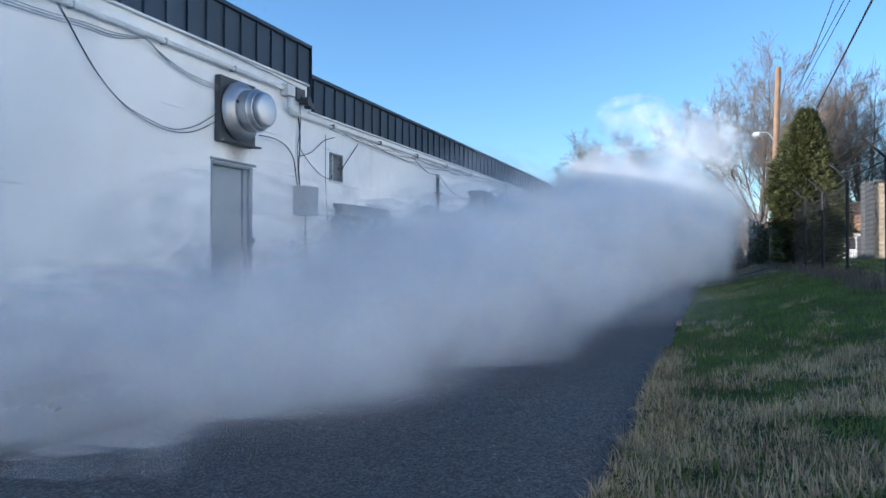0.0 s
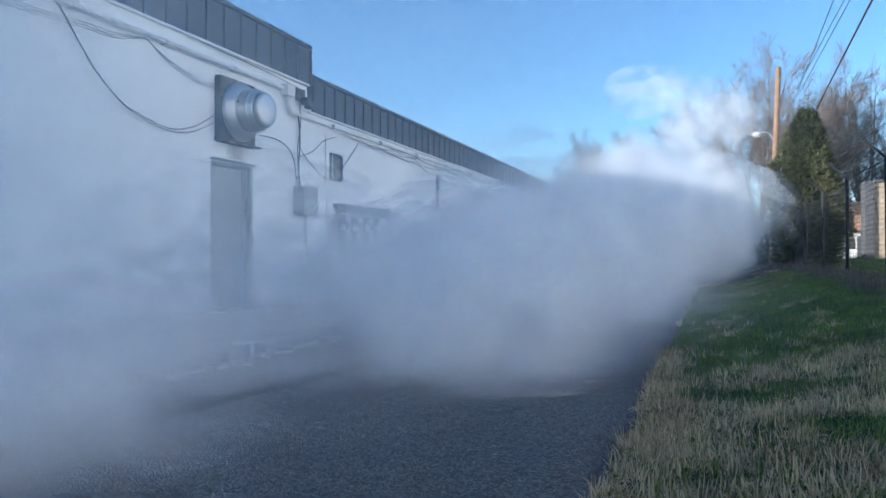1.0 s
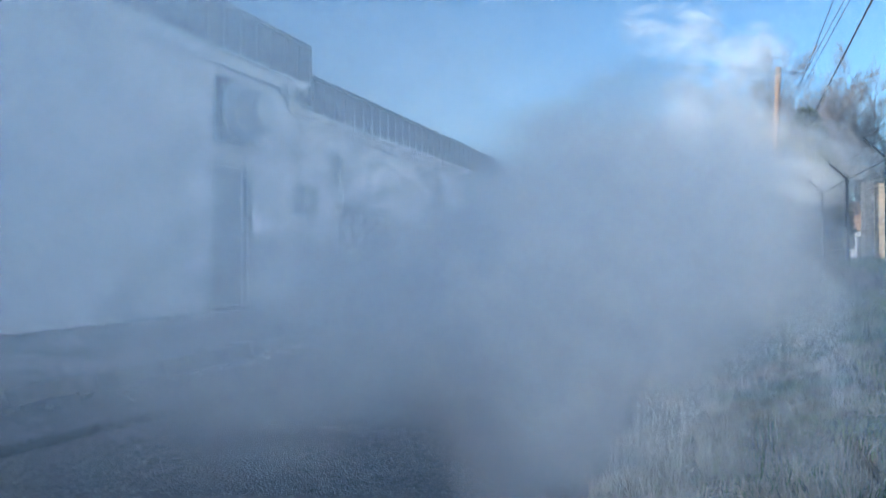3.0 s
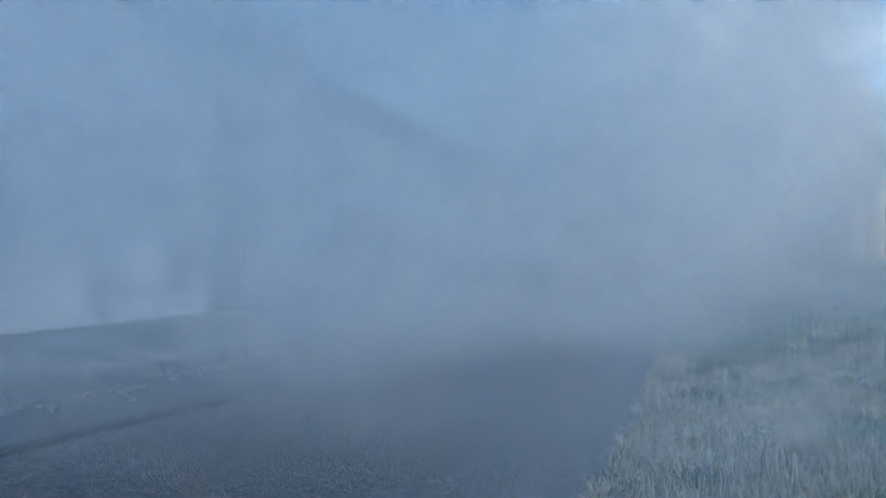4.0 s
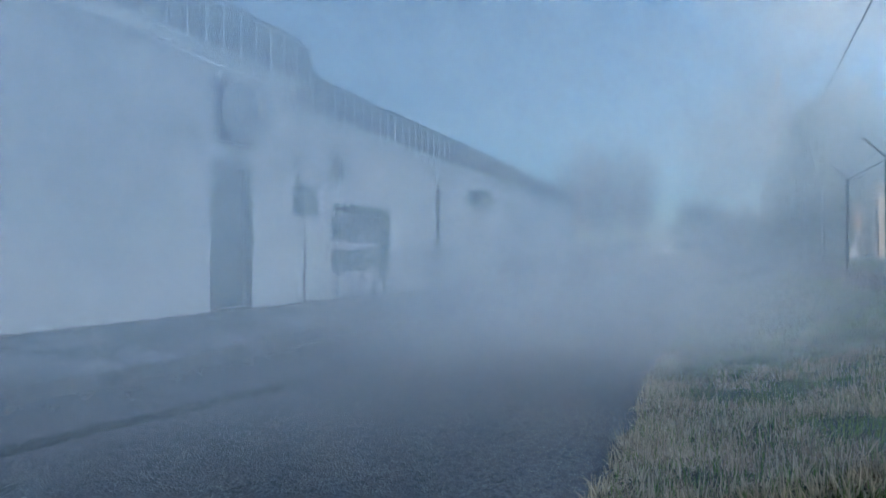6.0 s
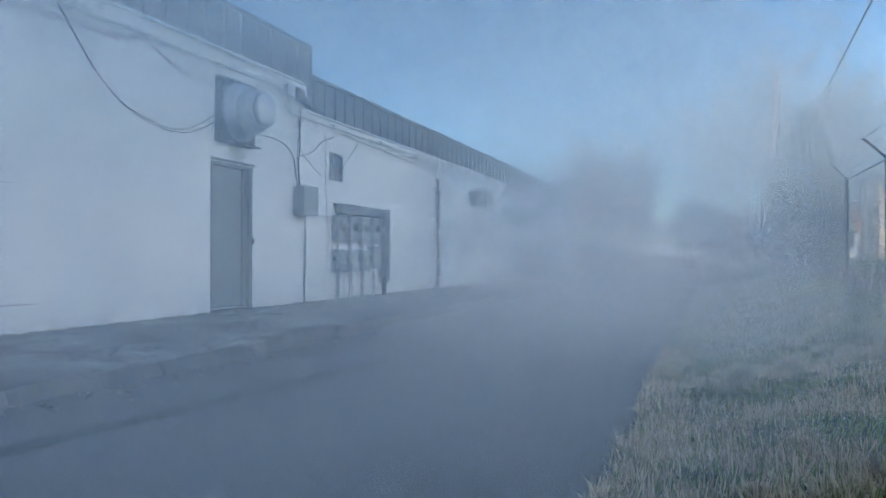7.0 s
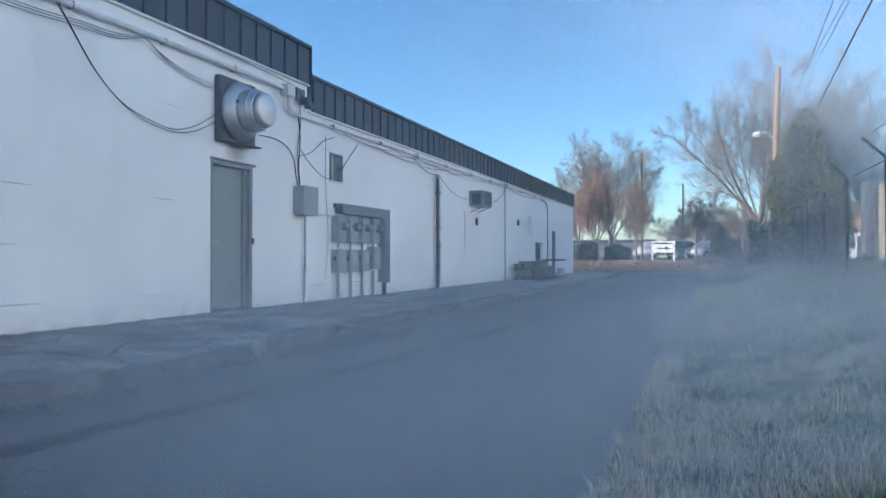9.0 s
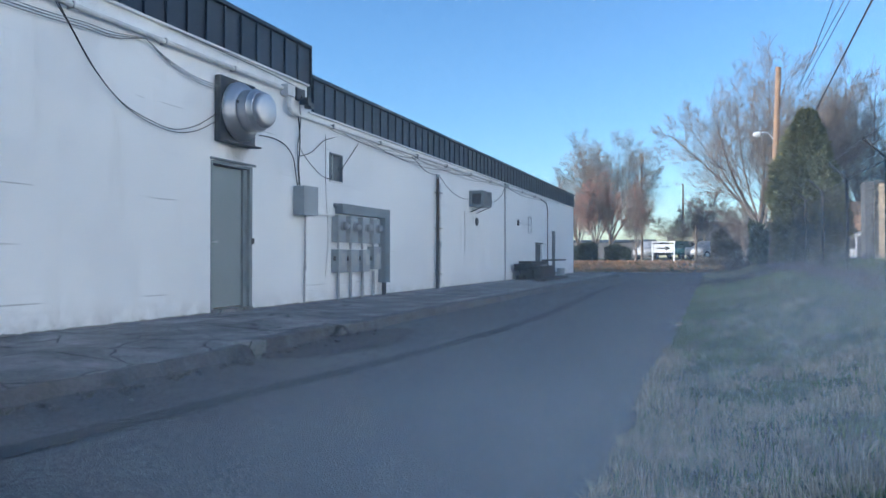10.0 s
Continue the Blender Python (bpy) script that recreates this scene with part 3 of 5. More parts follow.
# ================= things on the wall =================
def build_door():
    d = thing("door_1", (0, 8.665, 0.05), "closed grey steel door in a worn recessed frame", "door", kind="structure")
    part("leaf", box(-0.115, -0.07, -0.43, 0.31, 0.02, 2.03, 0.004), M_DOOR, d)
    part("jamb", box(-0.13, 0.012, -0.473, -0.435, 0, 2.088, 0.004), M_FRAME, d)
    part("jamb", box(-0.13, 0.020, 0.40, 0.473, 0, 2.088, 0.004), M_FRAME, d)
    part("stop", box(-0.10, -0.03, 0.315, 0.398, 0, 2.04, 0.004), M_FRAME, d)
    part("head", box(-0.13, 0.014, -0.434, 0.399, 2.045, 2.088, 0.004), M_FRAME, d)
    part("lintel_chip", box(0.001, 0.03, -0.50, 0.56, 2.095, 2.135, 0.012), M_FRAME, d, "rough cement edge over the door")
    part("threshold", box(-0.15, 0.05, -0.47, 0.47, -0.05, 0.0, 0.015), M_CONCRETE, d, "chipped concrete sill")
    h = part("handle", tube([(-0.07, -0.37, 0.95), (-0.02, -0.37, 0.95), (-0.015, -0.30, 0.95)], 0.011, 8), M_STEEL, d, "small lever handle")
    part("rose", lathe([(0, 0.026), (0.008, 0.026), (0.012, 0.02)], (-0.07, -0.37, 0.95), 16), M_STEEL, h)
    for z in (0.25, 0.98, 1.8):
        part("hinge", tube([(-0.01, 0.478, z - 0.05), (-0.01, 0.478, z + 0.05)], 0.011, 8), M_DARK, d)
    part("latch_plate", box(0.02, 0.035, 0.44, 0.505, 0.93, 1.02, 0.004), M_DARK, d)


def build_far_door():
    d = thing("door_2", (0, 31.35, 0), "narrow dark door near the far corner", "door", kind="structure")
    part("leaf", box(-0.14, -0.09, -0.33, 0.33, 0.0, 1.93, 0.004), M_DARK, d)
    part("jamb", box(-0.15, 0.012, -0.35, -0.332, 0, 1.95), M_FRAME, d)
    part("jamb", box(-0.15, 0.012, 0.332, 0.35, 0, 1.95), M_FRAME, d)
    w = thing("window_2", (0, 28.47, 0.62), "low boarded opening with a dark panel", "window", kind="structure")
    part("panel", box(-0.12, -0.08, -0.62, 0.62, 0.0, 0.7), M_DARK, w)
    part("head_trim", box(0.001, 0.03, -0.68, 0.68, 0.70, 0.76, 0.006), M_DARK, w)


def build_window():
    w = thing("window_1", (0, 11.745, 2.19), "small high louvred window with dusty dark panes", "window", kind="structure")
    part("window_frame", box(-0.08, 0.015, -0.245, -0.215, 0, 0.51, 0.003), M_FRAME, w)
    part("window_frame", box(-0.08, 0.015, 0.215, 0.245, 0, 0.51, 0.003), M_FRAME, w)
    part("window_frame", box(-0.08, 0.015, -0.213, 0.213, 0.48, 0.51, 0.003), M_FRAME, w)
    part("window_sill", box(-0.08, 0.03, -0.26, 0.26, -0.03, 0.0, 0.004), M_WHITE, w)
    for k in range(5):
        bm = box(-0.006, 0.006, -0.21, 0.21, -0.052, 0.052)
        bmesh.ops.transform(bm, matrix=pose(-0.05, 0, 0.055 + k * 0.094, 0, 18, 0), verts=bm.verts)
        part("pane", bm, M_DUSTY, w)
    part("rail", box(-0.07, -0.02, -0.085, -0.07, 0.0, 0.48), M_WHITE, w)
    for k in range(1, 5):
        part("glazing_bar", box(-0.045, -0.02, -0.21, 0.21, 0.005 + k * 0.094, 0.016 + k * 0.094), M_FRAME, w)


def build_fan():
    f = thing("exhaust_fan", (0, 8.67, 2.88), "spun aluminium wall exhaust fan on a dark square curb", "exhaust fan")
    part("curb", box(0.002, 0.11, -0.41, 0.41, -0.47, 0.46, 0.012), M_DARK, f, "dark square mounting plate")
    part("drip_lip", box(0.11, 0.21, -0.36, 0.43, -0.475, -0.455, 0.004), M_DARK, f)
    part("shroud", lathe([(0.112, 0.30), (0.122, 0.40), (0.14, 0.425), (0.17, 0.428), (0.20, 0.408), (0.245, 0.365), (0.275, 0.335), (0.285, 0.31)], (0, 0, 0.0), 56), M_STEEL, f, smooth=True)
    body = part("motor_cover", lathe([(0.28, 0.30), (0.33, 0.30), (0.44, 0.297), (0.452, 0.29), (0.46, 0.276), (0.51, 0.272), (0.52, 0.262)], (0, 0, 0.0), 56), M_STEEL, f, smooth=True)
    part("band", lathe([(0.425, 0.302), (0.427, 0.306), (0.443, 0.306), (0.447, 0.298)], (0, 0, 0), 56), M_STEEL, body, smooth=True)
    part("cap", lathe([(0.515, 0.250), (0.575, 0.246), (0.598, 0.228), (0.606, 0.20), (0.622, 0.10), (0.625, 0.03)], (0, 0, 0.0), 56), M_STEEL, f, smooth=True)
    part("clip", box(0.30, 0.33, -0.312, -0.298, 0.06, 0.10), M_DARK, f)


def build_disconnect():
    b = thing("electrical_box", (0, 10.52, 1.49), "grey painted switch box with a latch", "electrical box")
    part("body", box(0.003, 0.21, -0.24, 0.20, 0, 0.48, 0.008), M_BOX, b)
    part("door", box(0.21, 0.226, -0.245, 0.205, -0.005, 0.485, 0.005), M_BOX, b)
    part("latch", box(0.12, 0.18, 0.20, 0.225, 0.18, 0.25, 0.006), M_DARK, b)
    part("conduit", tube([(0.05, 0.07, 0.0), (0.05, 0.07, -0.9), (0.045, 0.06, -0.92), (0.045, 0.06, -1.5)], 0.017, 8), M_CONDUIT, b)
    part("coupling", tube([(0.05, 0.068, -0.84), (0.05, 0.068, -0.93)], 0.026, 8), M_CONDUIT, b)
    part("link_conduit", tube([(0.06, 0.2, 0.05), (0.06, 1.22, 0.05)], 0.016, 8), M_PAINTPIPE, b)


def build_meters():
    """Four meter sockets over four switches, below a wiring trough."""
    bank = thing("meter_bank", (0, 12.8, 0), "bank of four grey electricity meters below a wiring trough", "electric meters")
    part("trough", box(0.003, 0.17, -1.10, 0.98, 1.59, 1.775, 0.008), M_TROUGH, bank)
    part("end_bracket", box(0.003, 0.07, -1.16, -1.10, 1.70, 1.775, 0.004), M_TROUGH, bank)
    part("riser", box(0.003, 0.17, 0.74, 0.98, 0.26, 1.588, 0.008), M_TROUGH, bank)
    part("riser_cover", box(0.17, 0.176, 0.76, 0.96, 0.30, 1.55, 0.002), M_TROUGH, bank)
    part("riser_screw", box(0.176, 0.182, 0.84, 0.88, 0.78, 0.83, 0.002), M_DARK, bank)
    part("floor_conduit", tube([(0.09, 0.84, 0.27), (0.09, 0.84, 0.0)], 0.05, 10), M_DARK, bank)
    for i in range(4):
        y = -1.08 + i * 0.487
        m = part("meter_socket", box(0.003, 0.14, y - 0.15, y + 0.15, 1.06, 1.56, 0.008), M_BOX, bank)
        part("cover", box(0.14, 0.149, y - 0.145, y + 0.145, 1.065, 1.555, 0.003), M_BOX, m)
        ring = part("collar", lathe([(0, 0.090), (0.03, 0.090), (0.035, 0.08)], (0.149, y + 0.02, 1.36), 24), M_CONDUIT, m)
        part("meter_glass", lathe([(0.035, 0.078), (0.09, 0.074), (0.115, 0.058), (0.12, 0.02)], (0.149, y + 0.02, 1.36), 24), M_DIAL, m, "pale round meter dial under glass", smooth=True)
        part("nipple", tube([(0.06, y, 1.07), (0.06, y, 0.94)], 0.024, 8), M_CONDUIT, bank)
        s = part("switch_box", box(0.003, 0.16, y - 0.155, y + 0.155, 0.50 if i < 3 else 0.54, 0.93 if i < 3 else 1.0, 0.008), M_BOX, bank)
        part("cover", box(0.16, 0.167, y - 0.15, y + 0.15, 0.505 if i < 3 else 0.545, 0.925 if i < 3 else 0.995, 0.003), M_BOX, s)
        part("label_plate", box(0.167, 0.17, y - 0.05, y + 0.08, 0.63, 0.86, 0.001), M_LAMP, s)
        part("lever", box(0.06, 0.11, y - 0.185, y - 0.156, 0.72, 0.80, 0.006), M_DARK, s)
        part("conduit", tube([(0.055, y + 0.02, 0.51), (0.055, y + 0.02, 0.0)], 0.03, 10), M_CONDUIT, bank)


def build_risers():
    r = thing("pipe_riser", (0, 16.9, 0), "weathered service pipes with peeling paint and rust", "pipe")
    part("pipe", tube([(0.09, -0.10, -0.005), (0.09, -0.10, 1.2)], 0.046, 10), M_DARK, r, "dark weathered pipe")
    part("pipe", tube([(0.09, -0.10, 1.2), (0.09, -0.10, 2.78)], 0.040, 10), M_RUST, r, "rusty upper pipe")
    part("pipe_cap", tube([(0.09, -0.10, 2.78), (0.09, -0.10, 2.86)], 0.052, 10), M_CONDUIT, r)
    part("pipe", tube([(0.08, 0.07, -0.005), (0.08, 0.07, 1.1)], 0.040, 10), M_PAINTPIPE, r)
    part("pipe", tube([(0.08, 0.07, 1.1), (0.08, 0.07, 2.65)], 0.033, 10), M_PAINTPIPE, r)
    part("coupling", tube([(0.08, 0.07, 1.04), (0.08, 0.07, 1.18)], 0.048, 10), M_CONDUIT, r)
    for z in (0.35, 1.5, 2.4):
        part("strap", box(0.003, 0.14, -0.15, 0.12, z, z + 0.02, 0.004), M_RUST, r)
    d = thing("pipe_riser", (0, 23.3, 0), "thin grey conduit running down the wall", "pipe")
    part("pipe", tube([(0.03, 0, 0.0), (0.03, 0, 3.2)], 0.022, 8), M_CONDUIT, d)
    part("junction_box", box(0.003, 0.1, -0.1, 0.16, 3.12, 3.26, 0.006), M_CONDUIT, d)
    e = thing("pipe_riser", (0, 29.9, 0), "dark conduit with a bent top on the wall", "pipe")
    part("pipe", tube([(0.05, 0, 0.0), (0.05, 0, 2.85), (0.06, -0.25, 3.05), (0.06, -1.2, 3.12)], 0.022, 8), M_DARK, e)
    g = thing("wall_cable", (0, 20.0, 0), "thin stray cable hanging down the wall", "cable")
    part("cable", tube(smooth_line([(0.015, -0.9, 2.1), (0.015, -0.86, 1.5), (0.02, -0.9, 0.95)], 5), 0.008, 5), M_GREYCABLE, g)


def build_aircon():
    a = thing("air_conditioner", (0, 19.97, 2.25), "dark grey boxy window air conditioner through the wall", "air conditioner")
    part("case", box(-0.1, 0.42, -0.42, 0.42, 0, 0.45, 0.012), M_FRAME, a)
    part("rear_grille_frame", box(0.42, 0.435, -0.41, 0.41, 0.01, 0.44, 0.004), M_FRAME, a)
    for k in range(9):
        part("fin", box(0.435, 0.441, -0.39 + k * 0.09, -0.36 + k * 0.09, 0.03, 0.42), M_DARK, a)
    part("side_louvre", box(0.10, 0.36, -0.428, -0.42, 0.06, 0.36, 0.002), M_DARK, a, "dark side louvre")
    part("bracket", tube([(0.40, 0.30, -0.003), (0.005, 0.30, -0.16)], 0.012, 6), M_DARK, a)
    part("bracket", tube([(0.40, -0.30, -0.003), (0.005, -0.30, -0.16)], 0.012, 6), M_DARK, a)
    v = thing("vent_hole", (0, 20.25, 1.84), "small oval vent cover in the wall", "vent")
    part("cover", lathe([(0.003, 0.13), (0.025, 0.12), (0.03, 0.05)], (0, 0, 0), 20), M_DARK, v)


def build_bracket():
    b = thing("wall_bracket", (0, 26.7, 2.0), "thin metal bracket frame and rod on the wall", "bracket")
    for z in (-0.3, 0.0, 0.32):
        part("rung", tube([(0.05, -0.2, z), (0.05, 0.25, z)], 0.014, 6), M_CONDUIT, b)
    for y in (-0.2, 0.25):
        part("rail", tube([(0.05, y, -0.3), (0.05, y, 0.32)], 0.014, 6), M_CONDUIT, b)
    part("arm", tube([(0.05, -0.2, 0.0), (0.05, -1.6, 0.02)], 0.012, 6), M_CONDUIT, b)
    part("arm_plate", box(0.003, 0.06, -1.7, -1.6, -0.08, 0.14), M_DARK, b)
    for y in (-0.19, 0.24):
        part("standoff", tube([(0.0, y, 0.28), (0.05, y, 0.28)], 0.01, 6), M_CONDUIT, b)


def build_boards():
    rng = random.Random(4)
    s = thing("timber_stack", (0.55, 25.6, 0), "untidy stack of grey weathered boards against the wall", "timber")
    z = -0.004
    for row in range(8):
        for k in range(3):
            if row > 5 and k == 2:
                continue
            x = -0.42 + k * 0.30 + rng.uniform(-0.03, 0.03)
            L = rng.uniform(2.0, 2.9)
            oy = rng.uniform(-0.35, 0.35)
            bm = box(x, x + 0.25, oy - L / 2, oy + L / 2, z, z + 0.075, 0.006)
            bmesh.ops.rotate(bm, cent=(x, 0, z), matrix=Matrix.Rotation(rng.uniform(-0.02, 0.02), 3, "Z"), verts=bm.verts)
            part("board", bm, M_WOOD, s)
        z += 0.082
    p = thing("loose_plank", (0.9, 27.7, 0.55), "long plank lying across the timber stack", "timber")
    part("board", box(-0.1, 0.12, -2.2, 1.2, 0.106, 0.16, 0.005), M_WOOD, p)
    q = thing("pallet_base", (1.35, 24.8, -0.02), "low flat timber lying on the walk", "timber")
    part("board", box(-0.25, 0.1, -1.7, 2.2, 0.012, 0.11, 0.008), M_WOOD, q)
    c = thing("white_can", (0.9, 28.4, -0.02), "small pale metal container beside the boards", "container")
    part("body", tube([(0, 0, 0.0), (0, 0, 0.34)], 0.16, 14), M_LAMP, c)
    part("lid", tube([(0, 0, 0.341), (0, 0, 0.37)], 0.17, 14), M_CONDUIT, c)


def cable(points, r, material, label, name="cable", n=6):
    c = thing(name, points[0], label, "cable", "cables on the wall")
    o = Vector(points[0])
    part("strand", tube([p - o for p in smooth_line(points, n)], r, 6), material, c)


def build_cables():
    # main pipe below the higher parapet, then down and on along the lower one
    c = thing("service_conduit", (0.07, -12, 3.44), "painted service conduit clipped along the wall top", "conduit")
    part("pipe", tube([(0, 0, 0.06), (0, 21.85, 0.06)], 0.034, 10), M_PAINTPIPE, c)
    part("drop_pipe", tube([(0.02, 22.02, 0.0), (0.02, 22.02, -0.22), (0.02, 22.08, -0.28), (0, 22.3, -0.29)], 0.04, 10), M_PAINTPIPE, c)
    part("elbow_box", box(-0.06, 0.08, 21.9, 22.12, -0.04, 0.14, 0.008), M_PAINTPIPE, c)
    part("pipe", tube([(-0.02, 22.2, -0.29), (-0.02, 35.3, -0.27), (-0.02, 41.5, -0.26)], 0.024, 8), M_PAINTPIPE, c)
    for k in range(9):
        part("clip", box(-0.068, 0.038, 9.4 + k * 1.4, 9.42 + k * 1.4, 0.02, 0.10, 0.003), M_CONDUIT, c)
    for k in range(9):
        part("clip", box(-0.068, 0.03, 23.5 + k * 2.0, 23.53 + k * 2.0, -0.32, -0.24, 0.003), M_CONDUIT, c)
    f = thing("flood_light", (0, 10.45, 3.45), "small dark wall flood light on a mounting plate", "wall light")
    part("plate", box(0.003, 0.05, -0.12, 0.13, -0.04, 0.17, 0.004), M_DARK, f)
    part("head", lathe([(0.0, 0.05), (0.1, 0.07), (0.17, 0.075), (0.175, 0.05)], (0.06, -0.02, -0.06), 14), M_DARK, f)
    part("head", lathe([(0.0, 0.04), (0.1, 0.055), (0.14, 0.06), (0.145, 0.04)], (0.06, 0.12, -0.11), 14), M_DARK, f)
    part("arm", tube([(0.05, 0, 0.05), (0.09, 0, -0.03)], 0.018, 6), M_DARK, f)
    # two black loops from the parapet down to the fan
    cable([(0.05, 5.45, 3.72), (0.05, 5.61, 3.49), (0.05, 5.78, 3.30), (0.05, 6.12, 2.90), (0.05, 6.53, 2.60), (0.05, 7.03, 2.46), (0.05, 7.43, 2.43), (0.05, 7.86, 2.56), (0.06, 8.26, 2.80)], 0.0058, M_BLACK, "black cable drooping to the exhaust fan")
    cable([(0.05, 5.48, 3.72), (0.05, 5.64, 3.50), (0.05, 5.81, 3.28), (0.05, 6.17, 2.86), (0.05, 6.59, 2.56), (0.05, 7.08, 2.42), (0.05, 7.48, 2.40), (0.05, 7.86, 2.49), (0.06, 8.26, 2.69)], 0.0058, M_BLACK, "black cable drooping to the exhaust fan")
    for k in range(3):
        cable([(0.03, 2.0, 3.40 - 0.04 * k), (0.04, 4.4, 3.34 - 0.04 * k), (0.05, 5.36, 3.33 - 0.03 * k), (0.05, 6.0, 3.37 - 0.03 * k), (0.05, 6.4, 3.38 - 0.03 * k), (0.05, 6.93, 3.46)], 0.0055, M_GREYCABLE, "pale old cable strung along the wall")
        cable([(0.05, 6.9, 3.46), (0.05, 7.32, 3.29 - 0.02 * k), (0.05, 7.8, 3.20 - 0.03 * k), (0.08, 8.3, 3.17 - 0.03 * k)], 0.005, M_GREYCABLE, "pale old cable running to the fan")
    cable([(0.04, 6.0, 3.78), (0.05, 8.0, 3.70), (0.05, 9.6, 3.66), (0.05, 10.5, 3.60)], 0.009, M_GREYCABLE, "grey cable under the parapet")
    cable([(0.2, 9.05, 2.60), (0.12, 9.5, 2.64), (0.06, 9.95, 2.60), (0.04, 10.22, 2.44), (0.04, 10.3, 2.2), (0.04, 10.36, 1.98)], 0.009, M_BLACK, "black cable from the fan to the switch box")
    cable([(0.05, 10.35, 3.2), (0.05, 10.42, 2.8), (0.05, 10.38, 2.3), (0.05, 10.42, 1.98)], 0.011, M_BLACK, "black cable down to the switch box")
    cable([(0.04, 10.42, 3.42), (0.04, 10.45, 3.0), (0.04, 10.36, 2.6), (0.04, 10.4, 2.0)], 0.010, M_GREYCABLE, "grey cable down to the switch box")
    cable([(0.05, 10.42, 2.48), (0.05, 10.8, 2.6), (0.05, 11.2, 2.85), (0.05, 11.6, 2.98)], 0.007, M_BLACK, "black cable looping up to the conduit")
    cable([(0.05, 10.4, 2.62), (0.05, 10.7, 2.42), (0.05, 11.1, 2.24), (0.05, 11.45, 2.20), (0.0, 11.6, 2.30)], 0.006, M_BLACK, "thin cable looping to the window")
    cable([(0.03, 11.9, 2.42), (0.05, 12.1, 2.62), (0.06, 12.5, 2.98)], 0.008, M_BLACK, "thin cable from the window to the conduit")
    cable([(0.03, 11.3, 3.0), (0.03, 11.32, 2.0), (0.03, 11.4, 1.2), (0.03, 11.3, 0.4)], 0.005, M_GREYCABLE, "thin pale cable hanging down the wall")
    for k in range(4):
        a, b = 11.4 + 0.5 * k, 14.2 + 1.2 * k
        cable(hang((0.06 + 0.01 * k, a, 3.10), (0.06 + 0.01 * k, b, 3.08), 0.05 + 0.035 * k, 8), 0.006, M_BLACK if k % 2 else M_GREYCABLE, "cable sagging below the conduit", n=2)
    for k in range(4):
        a, b = 14.0 + 1.3 * k, 17.8 + 1.6 * k
        cable(hang((0.06 + 0.01 * k, a, 3.12), (0.06 + 0.01 * k, b, 3.10), 0.05 + 0.04 * (k % 3), 8), 0.006, M_BLACK if k % 2 else M_GREYCABLE, "cable sagging below the conduit", n=2)
    cable([(0.07, 15.2, 3.1), (0.07, 16.1, 2.85), (0.10, 16.8, 2.85)], 0.008, M_BLACK, "black cable to the pipe head")
    cable([(0.08, 17.0, 2.82), (0.06, 17.8, 2.55), (0.06, 18.9, 2.42), (0.05, 19.8, 2.5)], 0.007, M_BLACK, "black cable to the air conditioner")
    cable([(0.05, 20.7, 2.5), (0.06, 21.6, 2.5), (0.06, 22.6, 2.75), (0.06, 23.2, 3.12)], 0.007, M_BLACK, "black cable from the air conditioner")
    cable(hang((0.06, 23.3, 3.16), (0.06, 28.5, 3.14), 0.12, 8), 0.008, M_BLACK, "cable sagging towards the far corner", n=2)


build_door()
build_far_door()
build_window()
build_fan()
build_disconnect()
build_meters()
build_risers()
build_aircon()
build_bracket()
build_boards()
build_cables()


# ================= fence, pole and far things =================
def build_fence():
    """Chain-link fence on posts with slanting barbed-wire arms."""
    rng = random.Random(2)
    fx = 9.1
    f = thing("chain_link_fence", (fx, 13, 0.3), "black chain-link fence with slanted barbed-wire arms", "fence")
    ys = [6.1, 9.55, 13.0, 16.5, 19.9, 23.3, 26.7, 30.1, 33.5, 36.9]
    tops = []
    for y in ys:
        z = float(ground_height(fx, y)) - 0.3
        a = Vector((0, y - 13, z))
        post = part("post", tube([a - Vector((0, 0, 0.1)), a + Vector((0, 0, 2.02))], 0.034, 8), M_BLACK, f)
        part("arm", tube([a + Vector((0, 0, 2.0)), a + Vector((-0.33, 0.0, 2.33))], 0.022, 6), M_BLACK, post)
        tops.append(a)
    for k, (out, up) in enumerate(((-0.10, 2.11), (-0.21, 2.22), (-0.32, 2.33))):
        bm = bmesh.new()
        for p, q in zip(tops, tops[1:]):
            tube(hang(p + Vector((out, 0, up)), q + Vector((out, 0, up)), 0.02, 5), 0.006, 4, bm)
        part("barbed_wire", bm, M_BLACK, f)
    bm = bmesh.new()
    for p, q in zip(tops, tops[1:]):
        tube([p + Vector((0, 0, 1.98)), q + Vector((0, 0, 1.98))], 0.011, 6, bm)
    part("top_rail", bm, M_BLACK, f)
    # woven wires, each a zigzag of thin sticks
    verts, faces = [], []
    step, cell = 0.085, 0.085
    y = ys[0]
    while y < ys[-1]:
        z0 = float(ground_height(fx, y)) - 0.3 + 0.02
        rows = int(1.94 / cell)
        for i in range(rows):
            za = z0 + i * cell
            for s in (1, -1):
                c0 = Vector((0, y - 13, za)) if s > 0 else Vector((0, y - 13 + step, za))
                c1 = Vector((0, y - 13 + step, za + cell)) if s > 0 else Vector((0, y - 13, za + cell))
                w = Vector((0, 0, 0.0032))
                u = Vector((0.0035, 0, 0))
                b = len(verts)
                verts += [c0 - w, c0 + w + u * s, c1 + w, c1 - w + u * s]
                faces.append((b, b + 1, b + 2, b + 3))
        y += step
    mesh_object("mesh", mesh_from("mesh", verts, faces), M_BLACK, f)["kind"] = "stuff"


